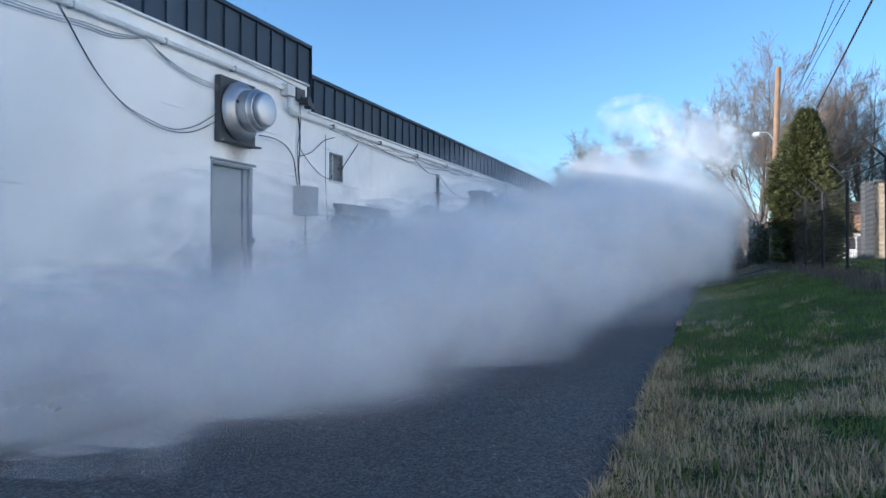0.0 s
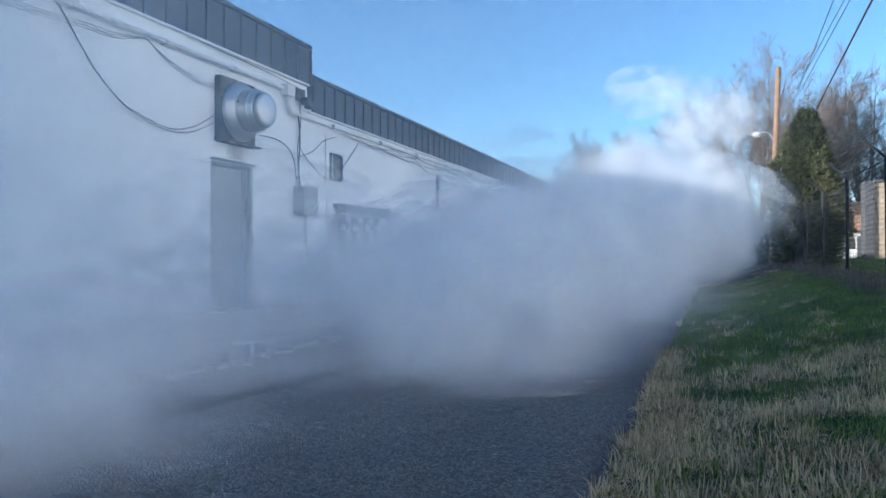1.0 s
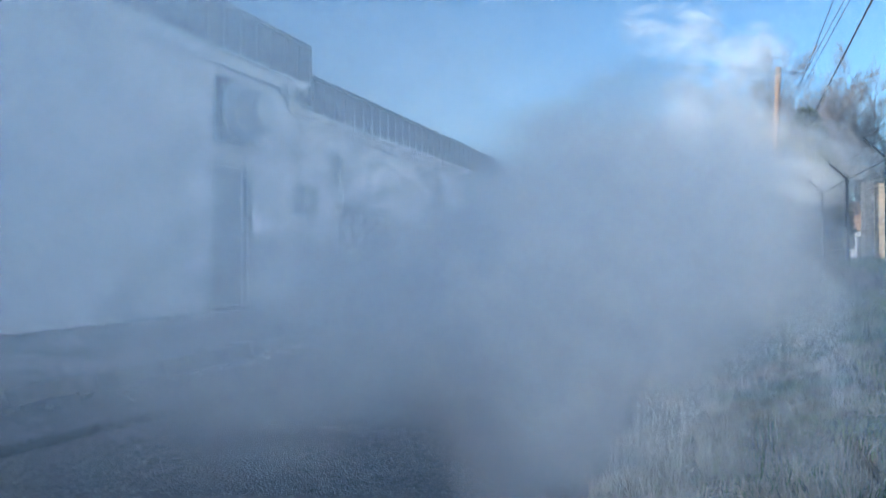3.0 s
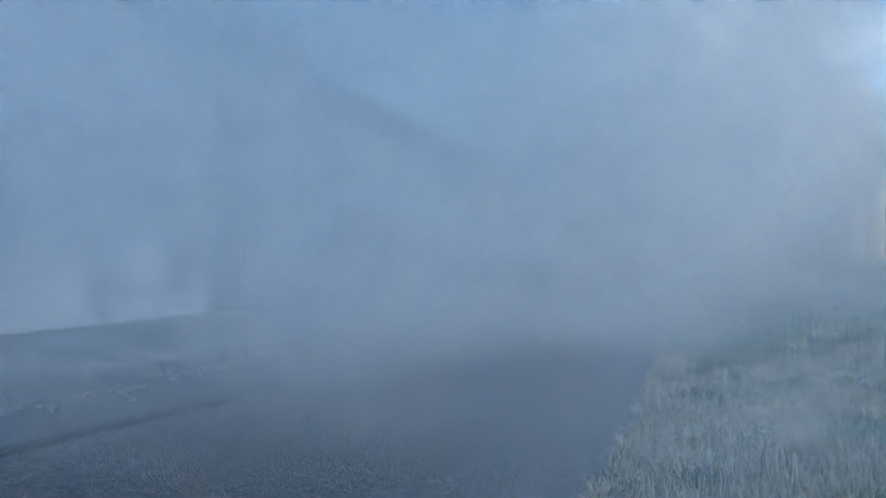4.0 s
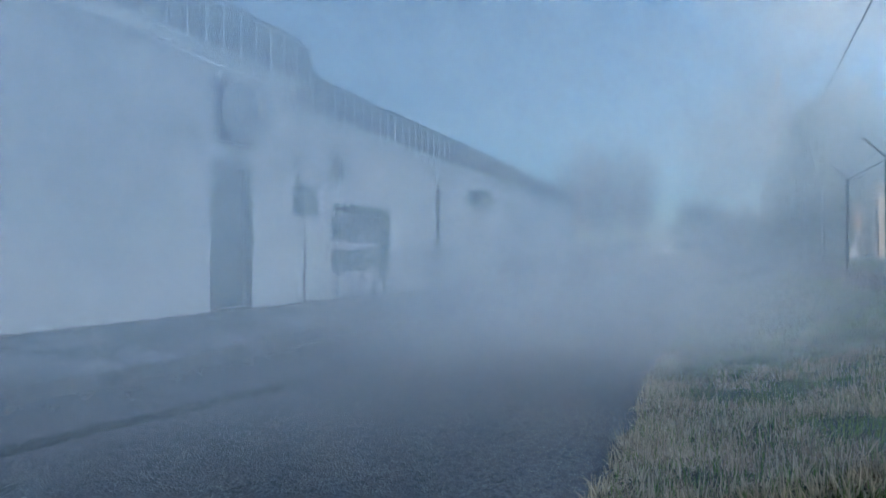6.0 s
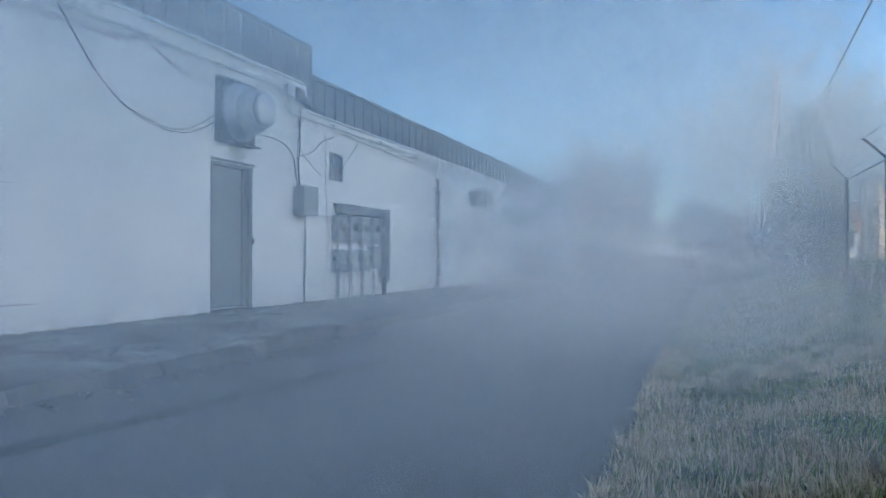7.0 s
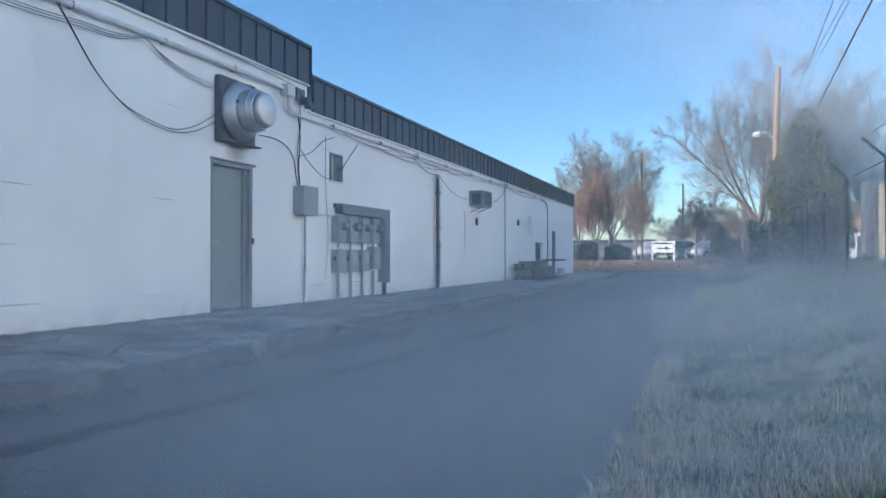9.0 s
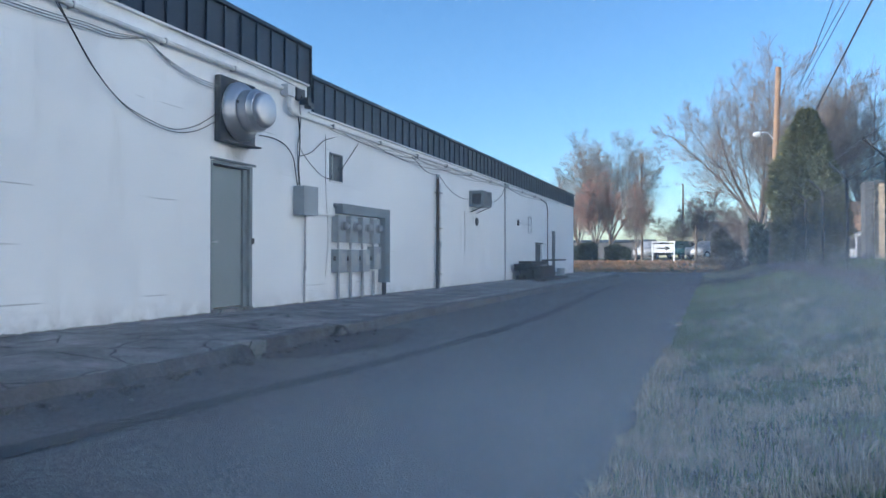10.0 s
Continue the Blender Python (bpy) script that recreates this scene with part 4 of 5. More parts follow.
def build_pole():
    z = float(ground_height(8.95, 33.0)) - 0.1
    p = thing("utility_pole", (8.92, 33.0, z), "tan wooden utility pole with a street lamp arm", "utility pole")
    part("shaft", tube([(0, 0, 0), (0.12, 0, 4.0), (0.27, 0, 8.75 - z)], 0.15, 12, r_end=0.105), M_POLE, p)
    arm = part("lamp_arm", tube(smooth_line([(0.12, 0, 5.2), (-0.15, -0.05, 5.6), (-0.5, -0.1, 5.62)], 5), 0.025, 8), M_CONDUIT, p)
    part("lamp_head", lathe([(0.0, 0.06), (0.1, 0.11), (0.24, 0.12), (0.3, 0.08)], (-0.74, -0.1, 5.55), 16), M_LAMP, arm, "pale street lamp head")
    part("ground_wire", tube([(-0.13, -0.05, 0.2), (0.0, -0.05, 4.5)], 0.012, 5), M_GREYCABLE, p)
    for k, (a, b, r) in enumerate((((9.1, 14, 5.18), (9.65, 22, 5.73), 0.020), ((9.09, 18, 6.53), (9.42, 24, 6.99), 0.011), ((9.30, 18, 6.50), (9.52, 24, 7.0), 0.010), ((9.42, 18, 6.5), (9.62, 24, 6.9), 0.010))):
        a, b = Vector(a), Vector(b)
        d = (b - a) / (b.y - a.y)
        start, end = a + d * (-3 - a.y), b + d * (33 - b.y)
        w = thing("overhead_wire", start, "dark overhead utility wire", "wire", "overhead wires")
        part("strand", tube([q - start for q in hang(start, end, 0.0, 6)], r, 5), M_BLACK, w)


def gable(x0, x1, y0, y1, z0, rise, over):
    bm = bmesh.new()
    ym = (y0 + y1) / 2
    v = [bm.verts.new(c) for c in ((x0 - over, y0 - over, z0), (x1 + over, y0 - over, z0), (x1 + over, ym, z0 + rise), (x0 - over, ym, z0 + rise), (x0 - over, y1 + over, z0), (x1 + over, y1 + over, z0))]
    for f in ((0, 1, 2, 3), (3, 2, 5, 4), (0, 3, 4), (1, 5, 2), (0, 4, 5, 1)):
        bm.faces.new([v[i] for i in f])
    return bm


def build_houses():
    z = 0.75
    h = thing("neighbour_house", (16.5, 46, z), "sunlit tan brick house with an orange-brown roof", "house")
    part("wall", box(-3.1, 4.0, -1.0, 6.0, -0.2, 1.45), M_WHITE, h, "white garage wall")
    part("roof", gable(-3.1, 4.0, -1.0, 6.0, 1.452, 1.9, 0.3), M_SHINGLE, h)
    part("garage_door", box(-2.45, -1.55, -1.04, -1.0, 0.0, 1.2, 0.01), M_GREYWALL, h)
    part("window", box(-2.9, -2.55, -1.03, -1.0, 0.5, 1.1, 0.01), M_GLASS, h)
    g = thing("neighbour_house", (16.6, 41.5, z), "tall sunlit tan brick wall with a grey chimney", "house")
    part("wall", box(-2.5, 6.0, -0.6, 2.6, -0.2, 3.75), M_BRICK, g)
    part("chimney", box(-2.9, -2.5, -0.75, 0.4, -0.2, 3.8, 0.01), M_GREYWALL, g)
    part("roof", box(-2.45, 6.1, -0.7, 2.7, 3.752, 3.86, 0.02), M_GREYWALL, g)
    b = thing("far_building", (7.0, 76, 0.7), "pale flat-roofed building beyond the car park", "building")
    part("wall", box(-1.0, 9.0, 0, 6, -0.2, 3.6), M_GREYWALL, b)
    part("side_wall", box(-2.2, -1.0, 0.2, 5.8, -0.2, 4.0), M_BRICK, b)
    part("roof", box(-1.1, 9.1, -0.1, 6.1, 3.6, 3.85, 0.02), M_WHITE, b)
    for x in (-1.7, 0.5, 2.6, 4.7):
        part("window", box(x - 0.3, x + 0.5, -0.04, 0.0, 1.2, 2.4, 0.01), M_GLASS, b)
    c = thing("far_building", (-6.0, 72, 0.6), "long low grey shed beyond the hedges", "building")
    part("wall", box(-9, 7.0, 0, 6, -0.2, 1.7), M_GREYWALL, c)
    part("roof", gable(-9, 7, 0, 6, 1.702, 0.3, 0.3), M_DARK, c)
    s = thing("board_fence", (-3.4, 50.5, 0.45), "grey upright board fence beside the building", "fence")
    for k in range(12):
        part("board", box(-1.6 + k * 0.2, -1.42 + k * 0.2, -0.02, 0.02, -0.1, 1.75, 0.004), M_GREYWALL, s)


def build_sign():
    z = float(ground_height(3.5, 50))
    s = thing("arrow_sign", (3.52, 50, z), "white framed sign with a black arrow on two posts", "sign")
    for x in (-0.69, 0.69):
        part("post", box(x - 0.05, x + 0.05, -0.05, 0.05, -0.05, 1.38, 0.006), M_SIGN, s)
    part("rail", box(-0.64, 0.64, -0.03, 0.03, 1.28, 1.36, 0.005), M_SIGN, s)
    b = part("board", box(-0.62, 0.62, -0.02, 0.02, 0.60, 1.16, 0.005), M_SIGN, s)
    bm = box(-0.42, 0.15, -0.035, -0.022, 0.85, 0.93)
    v = [bm.verts.new(c) for c in ((0.14, -0.036, 0.73), (0.46, -0.036, 0.89), (0.14, -0.036, 1.05), (0.14, -0.022, 0.73), (0.46, -0.022, 0.89), (0.14, -0.022, 1.05))]
    for f in ((0, 1, 2), (3, 5, 4), (0, 3, 4, 1), (1, 4, 5, 2), (2, 5, 3, 0)):
        bm.faces.new([v[i] for i in f])
    part("arrow", bm, M_BLACK, b, "black arrow")


def car(x, y, paint, label, turn=0.0):
    z = float(ground_height(x, y))
    c = thing("parked_car", (x, y, z), label, "car", "parked cars")
    c.rotation_euler = (0, 0, turn)
    bm = bmesh.new()
    prof = [(-2.2, 0.35), (-2.25, 0.75), (-2.0, 0.95), (-1.1, 1.02), (-0.45, 1.5), (0.95, 1.52), (1.7, 1.05), (2.15, 0.98), (2.25, 0.6), (2.2, 0.35)]
    rows = [[bm.verts.new((px, s * (0.88 if pz < 1.1 else 0.72), pz)) for px, pz in prof] for s in (-1, 1)]
    n = len(prof)
    for i in range(n):
        bm.faces.new((rows[0][i], rows[0][(i + 1) % n], rows[1][(i + 1) % n], rows[1][i]))
    bm.faces.new(rows[0][::-1])
    bm.faces.new(rows[1])
    bmesh.ops.recalc_face_normals(bm, faces=bm.faces)
    bmesh.ops.bevel(bm, geom=bm.edges[:], offset=0.05, segments=2, affect="EDGES")
    part("body", bm, paint, c, smooth=True)
    part("side_window", box(-0.75, 0.15, -0.87, -0.79, 1.06, 1.38, 0.02), M_GLASS, c)
    part("side_window", box(0.22, 1.2, -0.87, -0.79, 1.06, 1.38, 0.02), M_GLASS, c)
    for wx in (-1.4, 1.4):
        for s in (-0.8, 0.8):
            bm = bmesh.new()
            tube([(wx, s - 0.1, 0.33), (wx, s + 0.1, 0.33)], 0.33, 18, bm)
            w = part("wheel", bm, M_RUBBER, c)
            part("rim", tube([(wx, s - 0.11, 0.33), (wx, s + 0.11, 0.33)], 0.2, 14), M_CONDUIT, w)


def build_poles_far():
    for x, y, h in ((1.55, 57, 8.2), (4.25, 66, 6.6), (5.4, 60, 2.9)):
        z = float(ground_height(x, y))
        p = thing("utility_pole", (x, y, z - 0.05), "slim dark distant pole", "utility pole")
        part("shaft", tube([(0, 0, 0), (0, 0, h)], 0.11, 8, r_end=0.08), M_BARK, p)


build_fence()
build_pole()
build_houses()
build_sign()
car(2.0, 63, M_CARWHITE, "white car parked beyond the island", 1.25)
car(6.4, 63, M_CARWHITE, "white car parked beyond the island", 0.9)
car(4.4, 64, M_CARDARK, "dark green car parked beyond the island", 1.3)
build_poles_far()
# ================= trees and plants =================
def branch_arrays(segments, sides):
    """Tapered sticks (a, b, ra, rb) as one vertex and face list."""
    verts, faces = [], []
    for a, b, ra, rb, s in segments:
        d = (b - a)
        if d.length < 1e-5:
            continue
        d.normalize()
        side = d.cross(Vector((0.3, 0.2, 0.93)))
        if side.length < 0.05:
            side = d.cross(Vector((1, 0, 0)))
        side.normalize()
        up = d.cross(side)
        i0 = len(verts)
        for p, r in ((a, ra), (b, rb)):
            for k in range(s):
                an = 2 * math.pi * k / s
                verts.append(p + (side * math.cos(an) + up * math.sin(an)) * r)
        for k in range(s):
            faces.append((i0 + k, i0 + (k + 1) % s, i0 + s + (k + 1) % s, i0 + s + k))
    return verts, faces


def limb(rng, p, d, length, radius, level, segs, ends):
    """A nearly straight ascending limb that carries ever thinner side shoots."""
    steps = (7, 5, 4, 2)[level]
    p, d, r = p.copy(), d.normalized(), radius
    for i in range(steps):
        u = (i + 1) / steps
        wob = (0.05, 0.07, 0.10, 0.12)[level]
        d = (d + Vector((rng.gauss(0, wob), rng.gauss(0, wob), rng.gauss(0, wob) + (0.035, 0.05, 0.05, 0.03)[level]))).normalized()
        q = p + d * (length / steps)
        r2 = radius * (1 - 0.72 * u)
        segs[0 if level == 0 else 1].append((p.copy(), q.copy(), r, r2, (7, 5, 3, 3)[level]))
        p, r = q, r2
        if level < 3 and (level or i):
            for _ in range((3, 3, 2)[level]):
                az = rng.uniform(0, 2 * math.pi)
                side = d.cross(Vector((math.cos(az), math.sin(az), 0.15))).normalized()
                nd = d + side * rng.uniform(0.45, 0.95)
                limb(rng, p, nd, length * (0.40, 0.46, 0.5)[level] * (1.15 - 0.55 * u) * rng.uniform(0.7, 1.2), max(r * 0.4, radius * 0.13), level + 1, segs, ends)
    ends.append(p.copy())


def fan_tree(name, x, y, height, reach, seed, label, limbs=9, flare=45, leaves=0, leaf_size=0.1, leaf_to=1.0, group="bare trees"):
    """A bare broadleaf tree: a short trunk from which long limbs fan out and up."""
    rng = random.Random(seed)
    z = float(ground_height(x, y)) - 0.05
    segs, ends = ([], []), []
    thick = height * 0.017
    fork = height * 0.11
    segs[0].append((Vector((0, 0, 0)), Vector((0.05, 0, fork)), thick, thick * 0.85, 9))
    segs[0].append((Vector((0.05, 0, fork)), Vector((0.0, 0.05, fork * 2.4)), thick * 0.8, thick * 0.6, 9))
    for k in range(limbs):
        tilt = radians(5 + (flare - 5) * ((k + 0.5) / limbs) ** 0.8)
        az = k * 2.4 + rng.uniform(-0.3, 0.3)
        d = Vector((math.sin(tilt) * math.cos(az), math.sin(tilt) * math.sin(az), math.cos(tilt)))
        start = Vector((0.02, 0.03, fork * rng.uniform(1.0, 2.3)))
        limb(rng, start, d, height * (0.78 - 0.16 * k / limbs) * rng.uniform(0.9, 1.08), thick * rng.uniform(0.32, 0.46), 0, segs, ends)
    high = max(e.z for e in ends)
    wide = sorted(math.hypot(e.x, e.y) for e in ends)[int(len(ends) * 0.97)]
    kz, kx = height / high, reach / wide
    for pile in segs:
        for i, (a, b, ra, rb, n) in enumerate(pile):
            pile[i] = (Vector((a.x * kx, a.y * kx, a.z * kz)), Vector((b.x * kx, b.y * kx, b.z * kz)), max(ra, 0.0050), max(rb, 0.0036), n)
    tree = thing(name, (x, y, z), label, "tree", group)
    mesh_object("trunk", mesh_from("trunk", *branch_arrays(segs[0], 7)), M_BARK, tree)
    mesh_object("crown", mesh_from("crown", *branch_arrays(segs[1], 3)), M_TWIG, tree)
    if leaves:
        v, f = [], []
        pool = [Vector((e.x * kx, e.y * kx, e.z * kz)) for e in ends if e.z * kz < height * leaf_to]
        for _ in range(leaves):
            c = rng.choice(pool) + Vector((rng.gauss(0, 0.10), rng.gauss(0, 0.10), rng.gauss(0, 0.10)))
            a = Vector((rng.gauss(0, 1), rng.gauss(0, 1), rng.gauss(0, 1))).normalized() * leaf_size * rng.uniform(0.5, 1)
            b = a.cross(Vector((rng.gauss(0, 1), rng.gauss(0, 1), rng.gauss(0, 1)))).normalized() * leaf_size * 0.4
            i = len(v)
            v += [c - a, c + b, c + a, c - b]
            f.append((i, i + 1, i + 2, i + 3))
        mesh_object("leaves", mesh_from("leaves", v, f), M_REDLEAF, tree)["label"] = "sparse reddish leaves"
    return tree


def spruce(x, y, height, width, seed):
    """Bushy evergreen: drooping sprays of needles round a trunk."""
    rng = random.Random(seed)
    z = float(ground_height(x, y)) - 0.05
    tree = thing("evergreen_tree", (x, y, z), "dense dark green spruce with yellowish spray tips behind the fence", "tree")
    part("trunk", tube([(0, 0, 0), (0.03, 0, height * 0.5), (0, 0.02, height * 0.97)], 0.14, 8, r_end=0.02), M_BARK, tree)
    v, f = [], []
    for _ in range(13000):
        h = rng.random() ** 0.85
        shape = min(1.0, 0.04 + 1.2 * (1 - h) ** 0.6) * (0.95 + 0.05 * math.sin(h * 31 + 2 * rng.random()))
        shape *= 0.72 + 0.28 * min(1.0, h / 0.3)
        az = rng.uniform(0, 2 * math.pi)
        rr = width * shape * rng.uniform(0.4, 1.0) * (1 + 0.2 * math.sin(az * 3 + h * 7) + 0.12 * math.sin(az * 7 + h * 17))
        c = Vector((math.cos(az) * rr, math.sin(az) * rr, 0.15 + h * (height - 0.15)))
        out = Vector((math.cos(az), math.sin(az), rng.uniform(-0.35, 0.75))).normalized()
        size = rng.uniform(0.10, 0.32) * (1.1 - 0.35 * h)
        for _k in range(7):
            dd = (out + Vector((rng.gauss(0, 0.5), rng.gauss(0, 0.5), rng.gauss(0, 0.45)))).normalized()
            sd = dd.cross(Vector((rng.gauss(0, 1), rng.gauss(0, 1), rng.gauss(0, 1)))).normalized() * size * 0.13
            i = len(v)
            v += [c - sd, c + sd, c + dd * size]
            f.append((i, i + 1, i + 2))
    mesh_object("crown", mesh_from("crown", v, f), M_NEEDLE, tree)


def wave(x, y, s, k):
    return np.sin(x * s + 1.7 * np.sin(y * s * 0.8 + k)) * np.sin(y * s * 1.1 + 1.3 * np.sin(x * s * 0.7 + 2 * k))


def blades(name, spots, material, height, width, label, lean=0.5, parent_kind="stuff", category="grass", fan=None):
    """Many bent blades of grass, three triangles each, at spots (n, 2)."""
    n = len(spots)
    rng = np.random.default_rng(len(name) + n)
    x, y = spots[:, 0], spots[:, 1]
    z = ground_height(x, y) - 0.012
    az = 4 * wave(x, y, 5.0, 1) + rng.normal(0, 1.0, n)
    if fan is not None:
        az = np.where(np.isnan(fan), az, fan + rng.normal(0, 0.6, n))
    h = height * rng.uniform(0.45, 1.15, n)
    w = width * rng.uniform(0.6, 1.2, n)
    tilt = np.clip(np.abs(rng.normal(0, lean, n)) + 0.1, 0, 1.4)
    dx, dy = np.cos(az), np.sin(az)
    sx, sy = -dy, dx
    base = np.stack([x, y, z], -1)
    side = np.stack([sx, sy, np.zeros(n)], -1) * w[:, None]
    mid = base + np.stack([dx * np.sin(tilt * 0.8), dy * np.sin(tilt * 0.8), np.cos(tilt * 0.8)], -1) * (h * 0.55)[:, None]
    tip = mid + np.stack([dx * np.sin(tilt * 1.4), dy * np.sin(tilt * 1.4), np.cos(tilt * 1.4)], -1) * (h * 0.5)[:, None]
    v = np.stack([base - side, base + side, mid - side * 0.7, mid + side * 0.7, tip], 1).reshape(-1, 3)
    i = np.arange(n)[:, None] * 5
    tri = np.concatenate([i + np.array([[0, 1, 3]]), i + np.array([[0, 3, 2]]), i + np.array([[2, 3, 4]])], 1).reshape(-1, 3)
    me = bpy.data.meshes.new(name)
    me.vertices.add(len(v))
    me.vertices.foreach_set("co", v.ravel())
    me.loops.add(len(tri) * 3)
    me.loops.foreach_set("vertex_index", tri.ravel().astype(np.int32))
    me.polygons.add(len(tri))
    me.polygons.foreach_set("loop_start", np.arange(0, len(tri) * 3, 3, dtype=np.int32))
    me.update(calc_edges=True)
    return tagged(mesh_object(name, me, material), label, category, kind=parent_kind)


def scatter(rng, n, x0, x1, y0, y1, keep):
    x, y = rng.uniform(x0, x1, n), y0 + (y1 - y0) * rng.random(n) ** 1.5
    k = rng.random(n) < keep(x, y)
    return np.stack([x[k], y[k]], -1)


def build_grass():
    rng = np.random.default_rng(5)

    def dry(x, y):
        near = 1 - smoothstep(5.0, 6.2, y + 0.5 * wave(x, y, 1.3, 2) - 0.55 * (x - 6.8))
        patch = smoothstep(-0.35, 0.35, wave(x, y, 2.1, 1) + 0.5 * wave(x, y, 5.3, 3) + 0.25)
        rim = np.exp(-((x - 6.15) / 0.16) ** 2) * (y < 7.5)
        return np.clip(near * (0.05 + 0.95 * patch) + 0.05 + rim, 0, 1)
    tuft = rng.normal(0, 0.045, (70000, 2))
    centres = scatter(rng, 2300, 6.04, 9.0, 1.6, 12, dry)
    pick = centres[rng.integers(0, len(centres), 70000)] + tuft
    out = np.arctan2(tuft[:, 1], tuft[:, 0])
    back = np.random.default_rng(6)
    behind = back.uniform((6.1, -7.0), (9.6, 1.7), (26000, 2))
    thin = back.random(26000) < np.clip((behind[:, 1] + 7.0) / 5.0, 0, 1)
    straw = back.random(26000) < dry(behind[:, 0], behind[:, 1])
    pick = np.concatenate([pick, behind[thin & straw]])
    out = np.concatenate([out, np.full(len(pick) - len(out), np.nan)])
    on = pick[:, 0] > 5.97
    blades("dry_grass", pick[on], M_STRAW, 0.100, 0.0034, "tufts of dry straw-coloured winter grass", 1.25, fan=out[on])
    green = scatter(rng, 150000, 6.1, 9.6, 1.6, 24, lambda x, y: np.clip(0.92 - 0.50 * dry(x, y), 0, 1))
    green = np.concatenate([green, behind[thin & ~straw]])
    blades("green_grass", green, M_GREEN, 0.075, 0.0034, "short green grass on the bank", 0.5)
    lawn = scatter(rng, 40000, 9.5, 22, 9, 42, lambda x, y: np.ones_like(x))
    blades("lawn", lawn, M_GREEN, 0.11, 0.008, "mown green lawn behind the fence", 0.5)
    weeds = scatter(rng, 26000, 8.3, 9.5, 9, 34, lambda x, y: np.clip(np.exp(-((x - 8.95) / 0.3) ** 2) * (0.5 + 0.5 * wave(x, y, 3.0, 5)), 0, 1))
    blades("dead_weeds", weeds, M_WEED, 0.28, 0.005, "grey dead weeds along the fence foot", 0.7, category="weeds")
    path = scatter(rng, 16000, 6.2, 8.6, 16, 44, lambda x, y: np.clip(0.4 + 0.6 * wave(x, y, 0.9, 4), 0, 1))
    blades("worn_grass", path, M_STRAW, 0.07, 0.006, "worn yellow grass on the bank top", 0.6)


def leaf_litter():
    rng = random.Random(9)
    v, f = [], []
    for _ in range(9000):
        x, y = rng.uniform(-9, 9), 44.6 + 7.5 * rng.random()
        z = float(ground_height(x, y)) + rng.uniform(0.005, 0.05)
        a = Vector((rng.gauss(0, 1), rng.gauss(0, 1), rng.gauss(0, 0.5))).normalized() * rng.uniform(0.04, 0.09)
        b = a.cross(Vector((rng.gauss(0, 0.4), rng.gauss(0, 0.4), 1))).normalized() * 0.045
        c = Vector((x, y, z))
        i = len(v)
        v += [c - a, c + b, c + a, c - b]
        f.append((i, i + 1, i + 2, i + 3))
    tagged(mesh_object("leaf_litter", mesh_from("leaf_litter", v, f), M_LITTER), "orange brown fallen leaves covering the island", "leaves", kind="stuff")


def hedge(x0, x1, y, h, depth, seed, label, material=None):
    rng = random.Random(seed)
    z = float(ground_height((x0 + x1) / 2, y)) - 0.05
    ob = thing("hedge", ((x0 + x1) / 2, y, z), label, "hedge", "hedges at the lot")
    half = (x1 - x0) / 2
    stems = []
    for _ in range(int(14 * half) + 6):
        a = Vector((rng.uniform(-half, half), rng.uniform(-depth, depth) * 0.5, 0))
        stems.append((a, a + Vector((rng.gauss(0, 0.15), rng.gauss(0, 0.15), h * rng.uniform(0.5, 0.9))), 0.02, 0.008, 4))
    mesh_object("stems", mesh_from("stems", *branch_arrays(stems, 4)), M_BARK, ob)
    v, f = [], []
    for _ in range(int(2600 * half * h)):
        x, u = rng.uniform(-half, half), rng.random()
        top = h * (0.86 + 0.14 * math.sin(x * 2.3 + seed) + rng.uniform(-0.08, 0.05))
        c = Vector((x, rng.uniform(-depth, depth) * 0.5, 0.05 + top * u))
        s = rng.uniform(0.05, 0.11)
        a = Vector((rng.gauss(0, 1), rng.gauss(0, 1), rng.gauss(0, 1))).normalized() * s
        b = a.cross(Vector((rng.gauss(0, 1), rng.gauss(0, 1), rng.gauss(0, 1)))).normalized() * s * 0.6
        i = len(v)
        v += [c - a, c + b, c + a, c - b]
        f.append((i, i + 1, i + 2, i + 3))
    mesh_object("foliage", mesh_from("foliage", v, f), material or M_HEDGE, ob)


BIG = "tall bare winter tree with many thin upright twigs"
fan_tree("bare_tree", 9.2, 46.0, 13.2, 5.6, 11, BIG, 11, 52)
fan_tree("bare_tree", 12.2, 49.0, 12.9, 4.0, 12, BIG, 9, 38)
fan_tree("bare_tree", 15.6, 52.0, 12.6, 4.6, 13, BIG, 9, 46)
fan_tree("bare_tree", 19.4, 54.0, 12.0, 4.6, 14, BIG, 8, 46)
fan_tree("bare_tree", -1.0, 58.0, 11.2, 4.7, 16, "broad bare tree beyond the car park", 11, 44)
fan_tree("autumn_tree", -1.35, 53.0, 7.2, 2.2, 17, "small tree keeping sparse reddish autumn leaves", 8, 40, leaves=3800, leaf_size=0.075, leaf_to=0.95, group="autumn trees")
fan_tree("autumn_tree", 1.75, 50.0, 5.9, 1.5, 18, "slim young tree with a few pink-brown leaves", 7, 30, leaves=1500, leaf_size=0.06, group="autumn trees")
fan_tree("bare_tree", 4.2, 64.0, 4.8, 2.6, 19, "small bare tree beyond the car park", 7, 42)
fan_tree("autumn_tree", 6.4, 66.0, 6.4, 2.6, 20, "small tree with a few pink-brown leaves", 7, 42, leaves=1400, leaf_size=0.08, group="autumn trees")
fan_tree("bare_tree", -4.4, 63.0, 9.0, 3.4, 21, "broad bare tree beyond the car park", 8, 42)
fan_tree("bare_tree", 8.6, 51.0, 4.4, 2.0, 22, "low twiggy bare tree at the lane end", 7, 50)
spruce(9.6, 27.5, 5.4, 1.22, 3)
build_grass()
